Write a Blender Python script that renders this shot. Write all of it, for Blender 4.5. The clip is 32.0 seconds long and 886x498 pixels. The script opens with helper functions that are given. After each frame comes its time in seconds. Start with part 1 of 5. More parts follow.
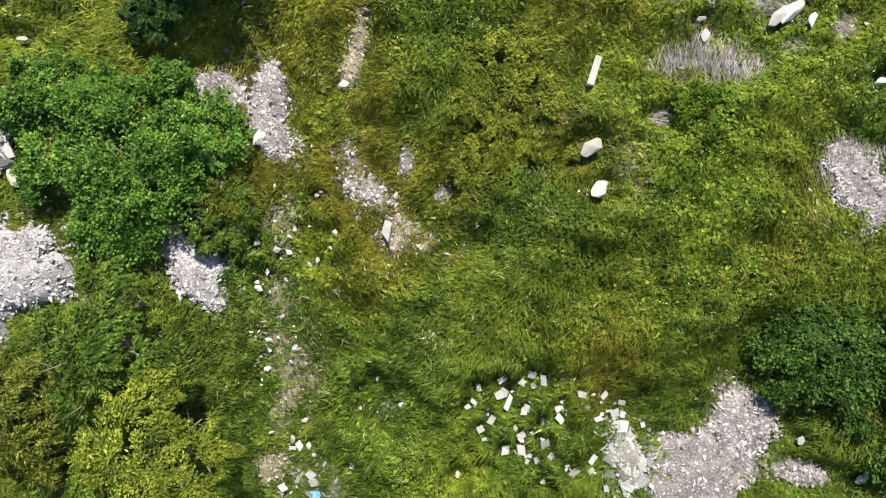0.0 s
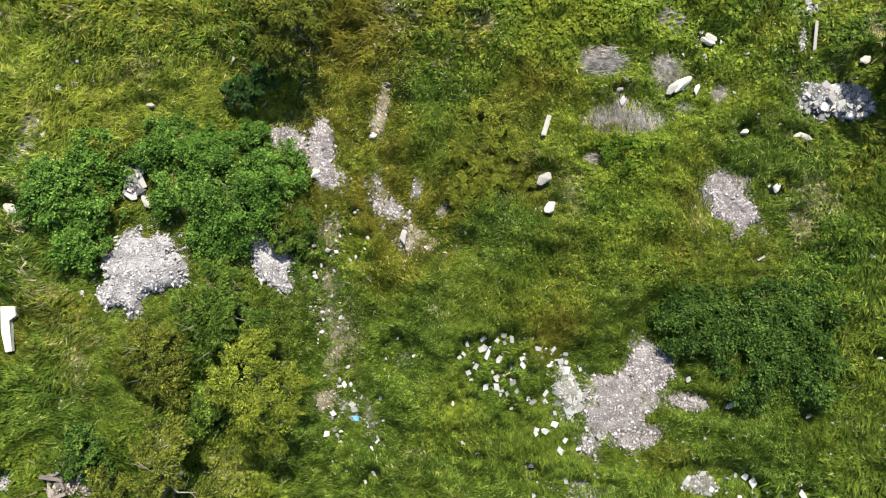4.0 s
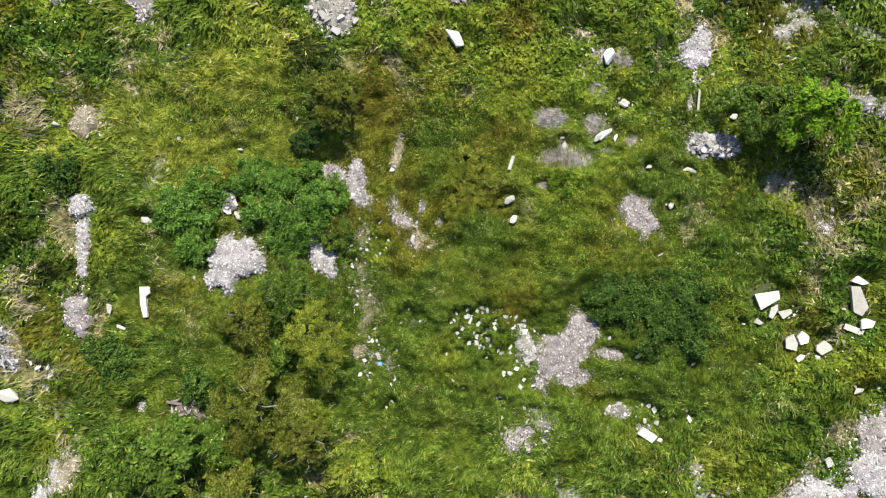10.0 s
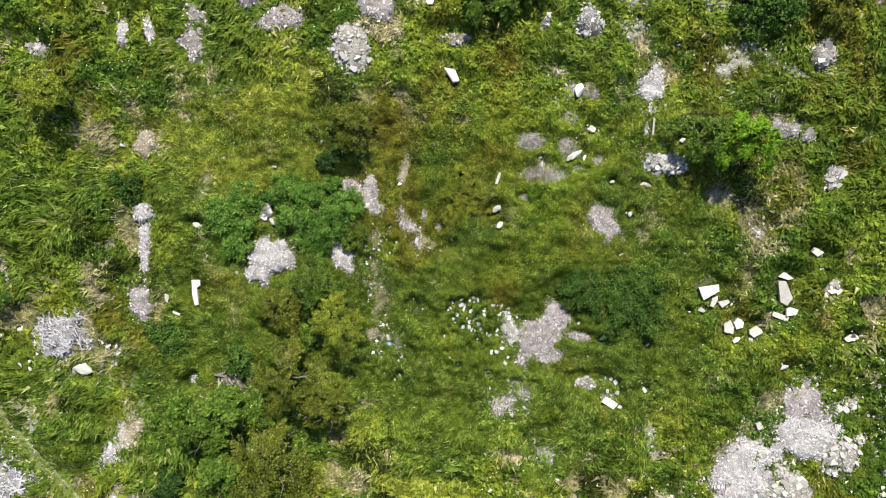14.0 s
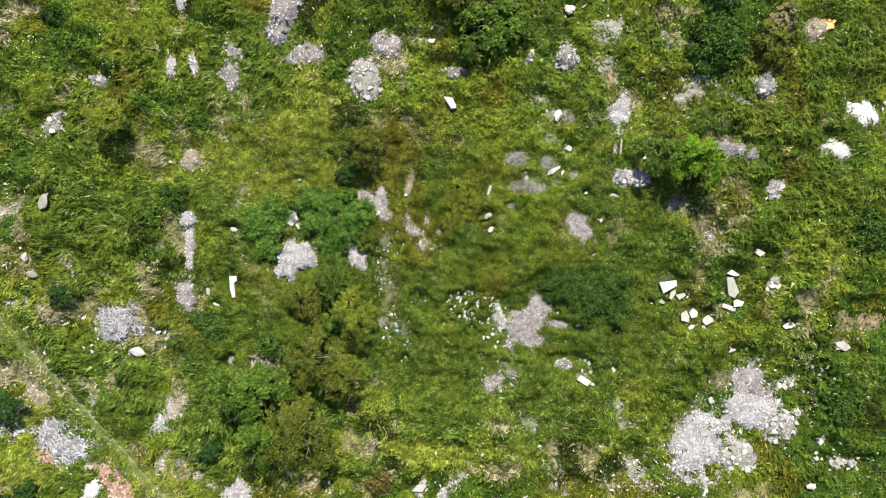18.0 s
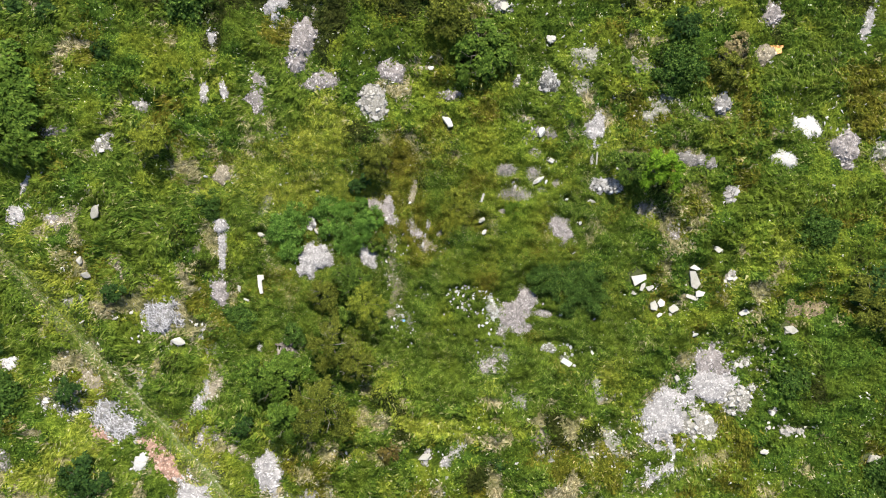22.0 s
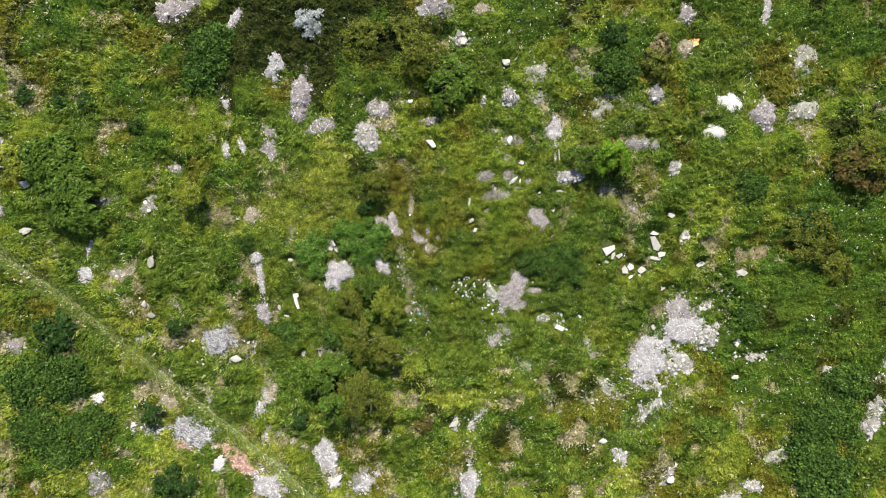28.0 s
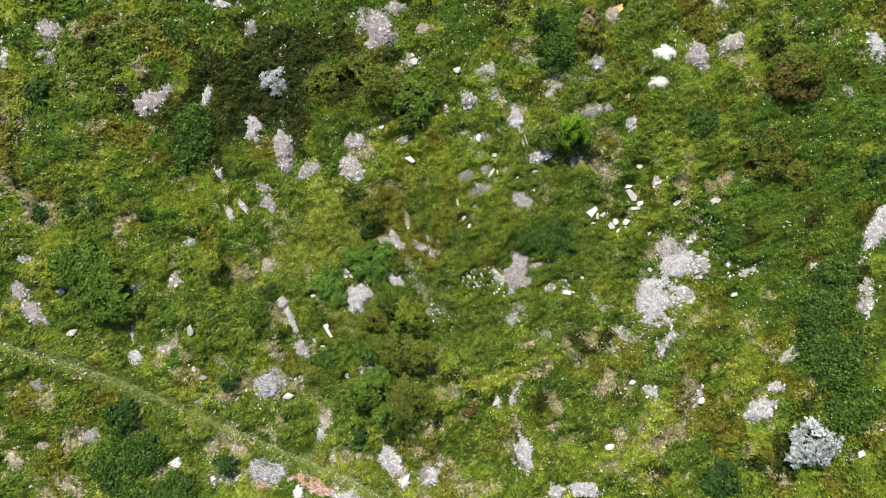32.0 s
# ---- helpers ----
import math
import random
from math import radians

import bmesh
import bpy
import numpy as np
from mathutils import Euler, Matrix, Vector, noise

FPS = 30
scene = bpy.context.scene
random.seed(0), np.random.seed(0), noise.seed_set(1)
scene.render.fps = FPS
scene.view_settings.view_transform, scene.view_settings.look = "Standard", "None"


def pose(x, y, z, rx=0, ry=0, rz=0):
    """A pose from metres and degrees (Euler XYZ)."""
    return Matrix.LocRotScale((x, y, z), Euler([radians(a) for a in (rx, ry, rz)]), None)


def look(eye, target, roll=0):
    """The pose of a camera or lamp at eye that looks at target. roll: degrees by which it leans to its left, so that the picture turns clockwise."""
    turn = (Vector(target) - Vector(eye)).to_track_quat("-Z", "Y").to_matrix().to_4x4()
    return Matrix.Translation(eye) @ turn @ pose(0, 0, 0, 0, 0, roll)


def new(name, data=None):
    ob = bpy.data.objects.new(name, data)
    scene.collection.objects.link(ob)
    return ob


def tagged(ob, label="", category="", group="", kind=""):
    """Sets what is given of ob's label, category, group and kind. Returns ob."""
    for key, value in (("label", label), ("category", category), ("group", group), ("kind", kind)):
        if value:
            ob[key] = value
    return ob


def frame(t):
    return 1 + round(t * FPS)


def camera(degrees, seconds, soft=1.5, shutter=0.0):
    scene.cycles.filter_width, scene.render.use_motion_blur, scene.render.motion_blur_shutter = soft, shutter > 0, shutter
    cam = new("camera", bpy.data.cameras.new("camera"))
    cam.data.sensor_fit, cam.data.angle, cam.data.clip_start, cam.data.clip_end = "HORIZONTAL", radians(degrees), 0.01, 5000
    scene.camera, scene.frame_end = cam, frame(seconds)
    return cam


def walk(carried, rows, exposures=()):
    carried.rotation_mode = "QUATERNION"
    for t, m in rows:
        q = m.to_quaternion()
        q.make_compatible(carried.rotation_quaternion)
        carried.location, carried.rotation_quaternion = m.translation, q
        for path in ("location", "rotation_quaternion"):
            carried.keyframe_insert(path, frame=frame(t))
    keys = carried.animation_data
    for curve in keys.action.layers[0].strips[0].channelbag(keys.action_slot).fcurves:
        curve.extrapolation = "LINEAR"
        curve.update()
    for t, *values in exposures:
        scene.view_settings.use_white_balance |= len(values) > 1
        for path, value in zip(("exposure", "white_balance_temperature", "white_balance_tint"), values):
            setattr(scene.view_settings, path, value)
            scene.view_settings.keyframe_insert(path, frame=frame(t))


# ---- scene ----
cam = camera(72, 32.0, soft=1.1)
PATH = [   # seconds, place, turn
    (0, -0.187, -0.281, 12.310, 1.092, -0.748, 0.341),
    (3, -0.365, -0.258, 16.426, 0.803, -1.153, 0.074),
    (6, -0.085, -0.185, 20.525, 0.317, -0.407, 0.147),
    (10, 0.045, -0.339, 25.840, 0.562, -0.175, 0.151),
    (14, 0.170, -0.094, 31.282, 0.048, -0.042, 0.272),
    (17, 0.158, -0.303, 35.481, 0.463, -0.083, 0.299),
    (20, 0.236, -0.002, 39.585, -0.002, 0.002, 0.303),
    (25, 0.186, 0.056, 46.479, -0.050, -0.050, -3.171),
    (28, 0.339, -0.115, 50.554, 0.158, 0.154, -8.920),
    (30, 0.436, -0.103, 53.157, 0.149, 0.362, -16.364),
    (32, 0.269, 0.013, 55.196, 0.122, 0.272, -23.860),
]
walk(cam, [(row[0], pose(*row[1:])) for row in PATH], exposures=[(0, 1.02), (6, 1.0), (14, 0.99), (24, 0.96), (32, 0.91)])

# ---- daylight ----
SUN_FROM = Vector((0.07, 0.63, 0.77))
world = bpy.data.worlds.new("sky")
scene.world = world
world.use_nodes = True
wn = world.node_tree
sky = wn.nodes.new("ShaderNodeTexSky")
sky.sky_type = "NISHITA"
sky.sun_disc = False
sky.sun_elevation = math.asin(SUN_FROM.normalized().z)
sky.sun_rotation = math.atan2(SUN_FROM.x, SUN_FROM.y)
wn.links.new(sky.outputs[0], wn.nodes["Background"].inputs[0])
wn.nodes["Background"].inputs[1].default_value = 0.115
sun = new("sun", bpy.data.lights.new("sun", "SUN"))
sun.data.energy, sun.data.angle, sun.data.color = 4.7, radians(0.6), (1.0, 0.955, 0.85)
sun.matrix_world = look(SUN_FROM * 60, (0, 0, 0))

# ---- materials ----


def nodes_of(name):
    m = bpy.data.materials.new(name)
    m.use_nodes = True
    t = m.node_tree
    return m, t, t.nodes["Principled BSDF"], t.nodes["Material Output"]


def add(t, kind, **props):
    n = t.nodes.new(kind)
    for k, v in props.items():
        n.inputs[k].default_value = v
    return n


def noise_at(t, scale, detail=4.0, rough=0.6):
    g = t.nodes.new("ShaderNodeNewGeometry")
    n = add(t, "ShaderNodeTexNoise", Scale=scale, Detail=detail, Roughness=rough)
    t.links.new(g.outputs["Position"], n.inputs["Vector"])
    return n.outputs["Fac"]


def ramp(t, fac, stops):
    r = t.nodes.new("ShaderNodeValToRGB")
    el = r.color_ramp.elements
    el[0].position, el[0].color = stops[0][0], (*stops[0][1], 1)
    el[1].position, el[1].color = stops[-1][0], (*stops[-1][1], 1)
    for p, c in stops[1:-1]:
        e = el.new(p)
        e.color = (*c, 1)
    t.links.new(fac, r.inputs[0])
    return r.outputs[0]


def blend(t, fac, a, b, mode="MIX"):
    m = t.nodes.new("ShaderNodeMix")
    m.data_type, m.blend_type = "RGBA", mode
    for key, v in ((0, fac), (6, a), (7, b)):
        if isinstance(v, (int, float)):
            m.inputs[key].default_value = v
        elif isinstance(v, tuple):
            m.inputs[key].default_value = (*v, 1)
        else:
            t.links.new(v, m.inputs[key])
    return m.outputs[2]


def leaf_material(name, low, mid, high, patch, tan=None, gloss=0.7, thin=0.38, patch_scale=0.45, sward=False):
    """Leaves and blades: colour from piece to piece, slow drift over the ground, some light through the blade."""
    m, t, p, out = nodes_of(name)
    g = t.nodes.new("ShaderNodeNewGeometry")
    low, high = [tuple(k * e + (1 - k) * c for e, c in zip(end, mid)) for k, end in ((1.0, low), (0.92, high))]
    stops = [(0.0, low), (0.5, mid), (0.93, high)]
    if tan:
        stops.append((1.0, tan))
    piece = ramp(t, noise_at(t, 11.0, 5.0, 0.75) if sward else g.outputs["Random Per Island"], stops)
    drift = add(t, "ShaderNodeMapRange", **{"From Min": 0.42, "From Max": 0.62})
    t.links.new(noise_at(t, patch_scale, 3.0), drift.inputs[0])
    col = blend(t, drift.outputs[0], piece, blend(t, 0.65, piece, patch))
    tone = ramp(t, noise_at(t, 1.7, 3.0), [(0.36, (0.62, 0.66, 0.6)), (0.5, (1.0, 1.0, 1.0)), (0.64, (1.28, 1.24, 1.22))])
    col = blend(t, 1.0, col, tone, "MULTIPLY")
    sprig = ramp(t, noise_at(t, 5.0, 2.0), [(0.4, (0.74, 0.76, 0.74)), (0.5, (1.0, 1.0, 1.0)), (0.6, (1.27, 1.24, 1.2))])
    col = blend(t, 1.0, col, sprig, "MULTIPLY")
    t.links.new(col, p.inputs["Base Color"])
    p.inputs["Roughness"].default_value = gloss
    p.inputs["Specular IOR Level"].default_value = 0.06
    tr = t.nodes.new("ShaderNodeBsdfTranslucent")
    t.links.new(col, tr.inputs[0])
    mix = t.nodes.new("ShaderNodeMixShader")
    mix.inputs[0].default_value = thin
    t.links.new(p.outputs[0], mix.inputs[1])
    t.links.new(tr.outputs[0], mix.inputs[2])
    t.links.new(mix.outputs[0], out.inputs[0])
    return m


def mineral_material(name, dark, mid, light, grain=30.0, rough=0.9, per_piece=True, bump=0.5):
    """Stone, rubble, soil: stains at metre size, grain at centimetre size, tone from piece to piece."""
    m, t, p, out = nodes_of(name)
    big = ramp(t, noise_at(t, 2.3, 5.0), [(0.38, dark), (0.5, mid), (0.62, light)])
    fine = noise_at(t, grain, 6.0, 0.7)
    col = blend(t, 0.5, big, ramp(t, fine, [(0.4, dark), (0.5, mid), (0.6, light)]))
    if per_piece:
        g = t.nodes.new("ShaderNodeNewGeometry")
        o = t.nodes.new("ShaderNodeObjectInfo")
        s = t.nodes.new("ShaderNodeMath")
        s.operation = "ADD"
        t.links.new(g.outputs["Random Per Island"], s.inputs[0])
        t.links.new(o.outputs["Random"], s.inputs[1])
        fr = t.nodes.new("ShaderNodeMath")
        fr.operation = "FRACT"
        t.links.new(s.outputs[0], fr.inputs[0])
        col = blend(t, 0.6, col, ramp(t, fr.outputs[0], [(0.0, tuple(c * 0.3 for c in dark)), (0.16, dark), (0.5, mid), (0.8, light), (1.0, tuple(c * 1.4 for c in light))]))
    t.links.new(col, p.inputs["Base Color"])
    p.inputs["Roughness"].default_value = rough
    p.inputs["Specular IOR Level"].default_value = 0.25
    b = add(t, "ShaderNodeBump", Strength=bump, Distance=0.02)
    t.links.new(fine, b.inputs["Height"])
    t.links.new(b.outputs[0], p.inputs["Normal"])
    return m


PLANT = {   # low, middle and high tone of the blades, tone of the patches, stray straw
    "grass": ("meadow_grass", (0.0862, 0.1283, 0.0150), (0.1775, 0.2206, 0.0235), (0.2903, 0.3273, 0.0480), (0.2257, 0.2381, 0.0320), (0.4299, 0.3991, 0.2027)),
    "olive": ("olive_grass", (0.0445, 0.0594, 0.0066), (0.1113, 0.1261, 0.0121), (0.2109, 0.2067, 0.0276), (0.1325, 0.1145, 0.0155), (0.3996, 0.3286, 0.1543)),
    "herb": ("herb_leaves", (0.0618, 0.1071, 0.0117), (0.1288, 0.1875, 0.0182), (0.2369, 0.2884, 0.0407), (0.1895, 0.2112, 0.0214)),
    "weed": ("weed_leaves", (0.0263, 0.0609, 0.0099), (0.0578, 0.1113, 0.0131), (0.1270, 0.1932, 0.0273), (0.0966, 0.1281, 0.0131)),
    "dry": ("dry_grass", (0.136, 0.119, 0.0520), (0.283, 0.249, 0.1352), (0.440, 0.394, 0.2600), (0.199, 0.195, 0.0676)),
    "green": ("deep_green_grass", (0.0353, 0.0728, 0.0089), (0.0781, 0.1305, 0.0156), (0.1680, 0.2301, 0.0334), (0.1124, 0.1498, 0.0156), (0.3360, 0.3210, 0.1335)),
    # blades of the lowest tone, thickest over the dark stretch to the north
    "sedge": ("dark_sedge", (0.014, 0.024, 0.0062), (0.031, 0.047, 0.0078), (0.068, 0.084, 0.0130), (0.044, 0.050, 0.0104), (0.167, 0.160, 0.0728)),
}
BLADE = {k: leaf_material(*v) for k, v in PLANT.items()}
# same plants at 0.7 of their tone: shade under the blades put into the colour
SWARD = {k: leaf_material("shaded_sward_of_" + v[0], *[tuple(0.7 * c for c in tone) for tone in v[1:5]], gloss=0.85, thin=0.15, sward=True) for k, v in PLANT.items()}
REED = leaf_material("dry_reed_stalks", (0.13, 0.115, 0.105), (0.26, 0.235, 0.225), (0.42, 0.385, 0.37), (0.26, 0.23, 0.2), thin=0.1)
FLOWER = leaf_material("white_petals", (0.5, 0.5, 0.3), (0.62, 0.62, 0.45), (0.75, 0.75, 0.6), (0.6, 0.6, 0.35), thin=0.2)
CROWN = {
    "maple": leaf_material("broad_green_leaves", (0.0375, 0.0963, 0.0179), (0.1016, 0.1978, 0.0314), (0.2182, 0.3455, 0.0647), (0.0910, 0.1807, 0.0254)),
    "dark": leaf_material("deep_green_leaves", (0.0248, 0.0524, 0.0112), (0.0754, 0.1306, 0.0176), (0.1960, 0.2705, 0.0387), (0.0626, 0.1049, 0.0155)),
    "olive": leaf_material("olive_leaves", (0.0305, 0.0412, 0.0099), (0.1003, 0.1210, 0.0160), (0.2347, 0.2509, 0.0418), (0.1003, 0.1147, 0.0150)),
    "yellow": leaf_material("yellow_green_leaves", (0.0528, 0.0756, 0.0119), (0.1632, 0.2028, 0.0229), (0.3372, 0.3708, 0.0505), (0.1692, 0.1944, 0.0215)),
    "green": leaf_material("mid_green_leaves", (0.039, 0.081, 0.0122), (0.082, 0.142, 0.0191), (0.155, 0.228, 0.0352), (0.073, 0.119, 0.0156)),
    "bramble": leaf_material("bramble_leaves", (0.023, 0.057, 0.0133), (0.060, 0.116, 0.0202), (0.141, 0.218, 0.0398), (0.054, 0.100, 0.0179)),
    "lime": leaf_material("lime_green_leaves", (0.049, 0.114, 0.0099), (0.121, 0.223, 0.0145), (0.204, 0.332, 0.0283), (0.112, 0.199, 0.0133)),
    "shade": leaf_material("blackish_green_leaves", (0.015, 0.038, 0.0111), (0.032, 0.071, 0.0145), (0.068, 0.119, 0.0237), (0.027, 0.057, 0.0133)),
    "rust": leaf_material("rusty_leaves", (0.058, 0.052, 0.0145), (0.116, 0.085, 0.0237), (0.184, 0.133, 0.0375), (0.097, 0.090, 0.0214)),
    "dry": leaf_material("straw_coloured_leaves", (0.136, 0.114, 0.0490), (0.242, 0.199, 0.0950), (0.349, 0.285, 0.1640), (0.194, 0.171, 0.0605)),
    "grey": leaf_material("hoary_leaves", (0.194, 0.228, 0.2100), (0.330, 0.351, 0.3480), (0.485, 0.494, 0.5090), (0.291, 0.323, 0.3020)),
}
CROWN["olivelow"] = leaf_material("olive_brown_leaves", (0.0638, 0.0781, 0.0122), (0.1595, 0.1903, 0.0210), (0.2992, 0.3289, 0.0488), (0.1595, 0.1727, 0.0197))
CROWN["feather"] = leaf_material("feathery_green_leaves", (0.044, 0.090, 0.0099), (0.092, 0.157, 0.0145), (0.155, 0.228, 0.0260), (0.087, 0.142, 0.0145))
CROWN["greytwig"] = CROWN["grey"]
STONE = {
    "white": mineral_material("white_rubble", (0.1683, 0.1573, 0.1540), (0.3234, 0.3014, 0.2937), (0.4785, 0.4543, 0.4433)),
    "pinkish": mineral_material("pale_pink_rubble", (0.126, 0.108, 0.102), (0.265, 0.237, 0.228), (0.427, 0.392, 0.377)),
    "beige": mineral_material("pale_dirt", (0.142, 0.116, 0.075), (0.262, 0.222, 0.157), (0.403, 0.360, 0.282)),
    "grey": mineral_material("grey_rubble", (0.098, 0.090, 0.091), (0.218, 0.201, 0.197), (0.393, 0.365, 0.348)),
    "slate": mineral_material("slate_grey_stone", (0.15, 0.142, 0.132), (0.29, 0.276, 0.258), (0.43, 0.41, 0.385)),
    "slab": mineral_material("broken_concrete", (0.131, 0.121, 0.111), (0.262, 0.244, 0.227), (0.414, 0.391, 0.363)),
    "blocks": mineral_material("pale_concrete_blocks", (0.163, 0.153, 0.135), (0.294, 0.274, 0.248), (0.415, 0.393, 0.356)),
    "tiles": mineral_material("white_tile_shards", (0.176, 0.175, 0.154), (0.298, 0.293, 0.262), (0.408, 0.404, 0.362)),
    "powder": mineral_material("white_lime_powder", (0.327, 0.312, 0.293), (0.426, 0.408, 0.383), (0.502, 0.486, 0.459), grain=14),
    "dusty": mineral_material("dusty_pale_soil", (0.17, 0.158, 0.118), (0.275, 0.26, 0.21), (0.4, 0.383, 0.33)),
    "brick": mineral_material("orange_brick_rubble", (0.22, 0.122, 0.088), (0.36, 0.225, 0.165), (0.46, 0.33, 0.262)),
    "planks": mineral_material("weathered_grey_boards", (0.109, 0.090, 0.075), (0.218, 0.185, 0.162), (0.349, 0.307, 0.272)),
    "lath": mineral_material("white_painted_laths", (0.139, 0.135, 0.139), (0.279, 0.269, 0.272), (0.390, 0.378, 0.377)),
    "drysoil": mineral_material("dry_tan_soil", (0.142, 0.106, 0.050), (0.240, 0.185, 0.101), (0.338, 0.275, 0.171)),
    "rock": mineral_material("cream_limestone", (0.240, 0.227, 0.192), (0.360, 0.344, 0.298), (0.458, 0.439, 0.394), grain=16),
    "greystone": mineral_material("grey_fieldstone", (0.131, 0.121, 0.111), (0.218, 0.207, 0.192), (0.327, 0.307, 0.282), grain=16),
}
STONE["ring"] = STONE["white"]
STONE["slabstone"] = mineral_material("cream_concrete_slab", (0.229, 0.216, 0.181), (0.349, 0.330, 0.282), (0.436, 0.415, 0.363), grain=12)
STONE["tile"] = STONE["tiles"]
GRIT = {k: mineral_material("grit_under_" + k, *[tuple(c * f for c in base) for f in (0.3, 0.6, 1.0)], grain=22, per_piece=False, bump=1.0) for k, base in (
    ("white", (0.381, 0.360, 0.348)), ("pinkish", (0.279, 0.246, 0.230)), ("beige", (0.305, 0.259, 0.181)), ("grey", (0.218, 0.201, 0.181)), ("slate", (0.164, 0.159, 0.141)),
    ("slab", (0.251, 0.233, 0.212)), ("blocks", (0.294, 0.275, 0.232)), ("tiles", (0.262, 0.244, 0.202)), ("dusty", (0.315, 0.3, 0.245)), ("brick", (0.393, 0.24, 0.178)),
    ("planks", (0.218, 0.185, 0.151)), ("lath", (0.240, 0.227, 0.212)), ("drysoil", (0.273, 0.212, 0.121)))}
GRIT["powder"] = STONE["powder"]
SNAG = mineral_material("grey_brown_branches", (0.1, 0.085, 0.07), (0.17, 0.15, 0.125), (0.27, 0.24, 0.2), grain=45)
BARK = mineral_material("brown_bark", (0.05, 0.04, 0.03), (0.11, 0.09, 0.07), (0.2, 0.17, 0.14), grain=45)
TWIG = mineral_material("bleached_wood", (0.25, 0.22, 0.19), (0.42, 0.38, 0.34), (0.6, 0.56, 0.5), grain=45)
BLUE = mineral_material("blue_plastic", (0.02, 0.09, 0.24), (0.04, 0.17, 0.36), (0.14, 0.3, 0.45), rough=0.4)
ORANGE = mineral_material("orange_rag", (0.5, 0.2, 0.05), (0.72, 0.36, 0.12), (0.8, 0.6, 0.4))


def ground_material():
    m, t, p, out = nodes_of("overgrown_soil")
    big = ramp(t, noise_at(t, 0.35, 6.0), [(0.34, (0.02, 0.032, 0.007)), (0.5, (0.04, 0.055, 0.012)), (0.64, (0.075, 0.08, 0.02))])
    fine = noise_at(t, 9.0, 8.0, 0.75)
    col = blend(t, 0.55, big, ramp(t, fine, [(0.36, (0.025, 0.035, 0.01)), (0.5, (0.07, 0.08, 0.022)), (0.62, (0.1, 0.1, 0.035))]))
    t.links.new(col, p.inputs["Base Color"])
    p.inputs["Roughness"].default_value = 0.95
    b = add(t, "ShaderNodeBump", Strength=0.8, Distance=0.05)
    t.links.new(fine, b.inputs["Height"])
    t.links.new(b.outputs[0], p.inputs["Normal"])
    return m


GROUND = ground_material()
PATHGRASS = mineral_material("worn_grass_track", (0.045, 0.072, 0.012), (0.085, 0.118, 0.02), (0.15, 0.175, 0.045), per_piece=False)
RUT = mineral_material("pale_trodden_rut", (0.075, 0.1, 0.026), (0.13, 0.15, 0.05), (0.22, 0.23, 0.115), per_piece=False)

# ---- fields over the ground ----
rng = np.random.default_rng(7)


def lattice(ix, iy, seed):
    h = (ix * 374761393 + iy * 668265263 + seed * 974634541) & 0xFFFFFFFF
    h = ((h ^ (h >> 13)) * 1274126177) & 0xFFFFFFFF
    return ((h ^ (h >> 16)) & 0xFFFF) / 65535.0


def wave(x, y, size, seed, octaves=3):
    """Smooth noise from 0 to 1 with features of that size in metres."""
    total, amp, norm = 0.0, 1.0, 0.0
    for k in range(octaves):
        u, v = np.asarray(x, float) / size * 2 ** k + 1000, np.asarray(y, float) / size * 2 ** k + 1000
        iu, iv = np.floor(u).astype(np.int64), np.floor(v).astype(np.int64)
        fu, fv = u - iu, v - iv
        fu, fv = fu * fu * (3 - 2 * fu), fv * fv * (3 - 2 * fv)
        a = lattice(iu, iv, seed + k) * (1 - fu) + lattice(iu + 1, iv, seed + k) * fu
        b = lattice(iu, iv + 1, seed + k) * (1 - fu) + lattice(iu + 1, iv + 1, seed + k) * fu
        total, norm, amp = total + amp * (a * (1 - fv) + b * fv), norm + amp, amp * 0.5
    return total / norm


def gz(x, y):
    """Height of the ground."""
    return 0.16 * (wave(x, y, 7.0, 11, 2) - 0.5) + 0.1 * (wave(x, y, 1.7, 12, 2) - 0.5)


def spread(x, y):
    """How far out a place lies: 1 in the middle of the site, 4 to 5 at its rim."""
    return np.maximum(1.0, np.maximum(np.abs(np.asarray(x) - 0.4) / 9.0, np.abs(np.asarray(y) + 0.5) / 5.1))


# ---- mesh helpers ----
def mesh_of(name, verts, faces, material, smooth=False):
    me = bpy.data.meshes.new(name)
    me.from_pydata(verts, [], faces)
    me.materials.append(material)
    if smooth:
        me.polygons.foreach_set("use_smooth", np.ones(len(me.polygons), bool))
    return me


def mesh_same(name, verts, sides, material):
    """A mesh of many separate pieces: verts (n, k, 3), sides (f, m) indices into each piece."""
    n, k, _ = verts.shape
    sides = np.asarray(sides)
    faces = (np.arange(n)[:, None, None] * k + sides[None]).reshape(-1, sides.shape[1])
    me = bpy.data.meshes.new(name)
    me.vertices.add(n * k)
    me.vertices.foreach_set("co", verts.reshape(-1).astype(np.float32))
    me.loops.add(faces.size)
    me.loops.foreach_set("vertex_index", faces.reshape(-1).astype(np.int32))
    me.polygons.add(len(faces))
    me.polygons.foreach_set("loop_start", (np.arange(len(faces)) * sides.shape[1]).astype(np.int32))
    me.materials.append(material)
    me.update(calc_edges=True)
    return me


def part(name, me, parent, at=None, label="", kind=""):
    ob = new(name, me)
    ob.parent = parent
    if at is not None:
        ob.matrix_basis = at
    return tagged(ob, label, kind=kind)


def thing(name, x, y, z, label, category, group="", kind=""):
    ob = new(name)
    ob.empty_display_size = 0.1
    ob.location = (x, y, z)
    return tagged(ob, label, category, group, kind)


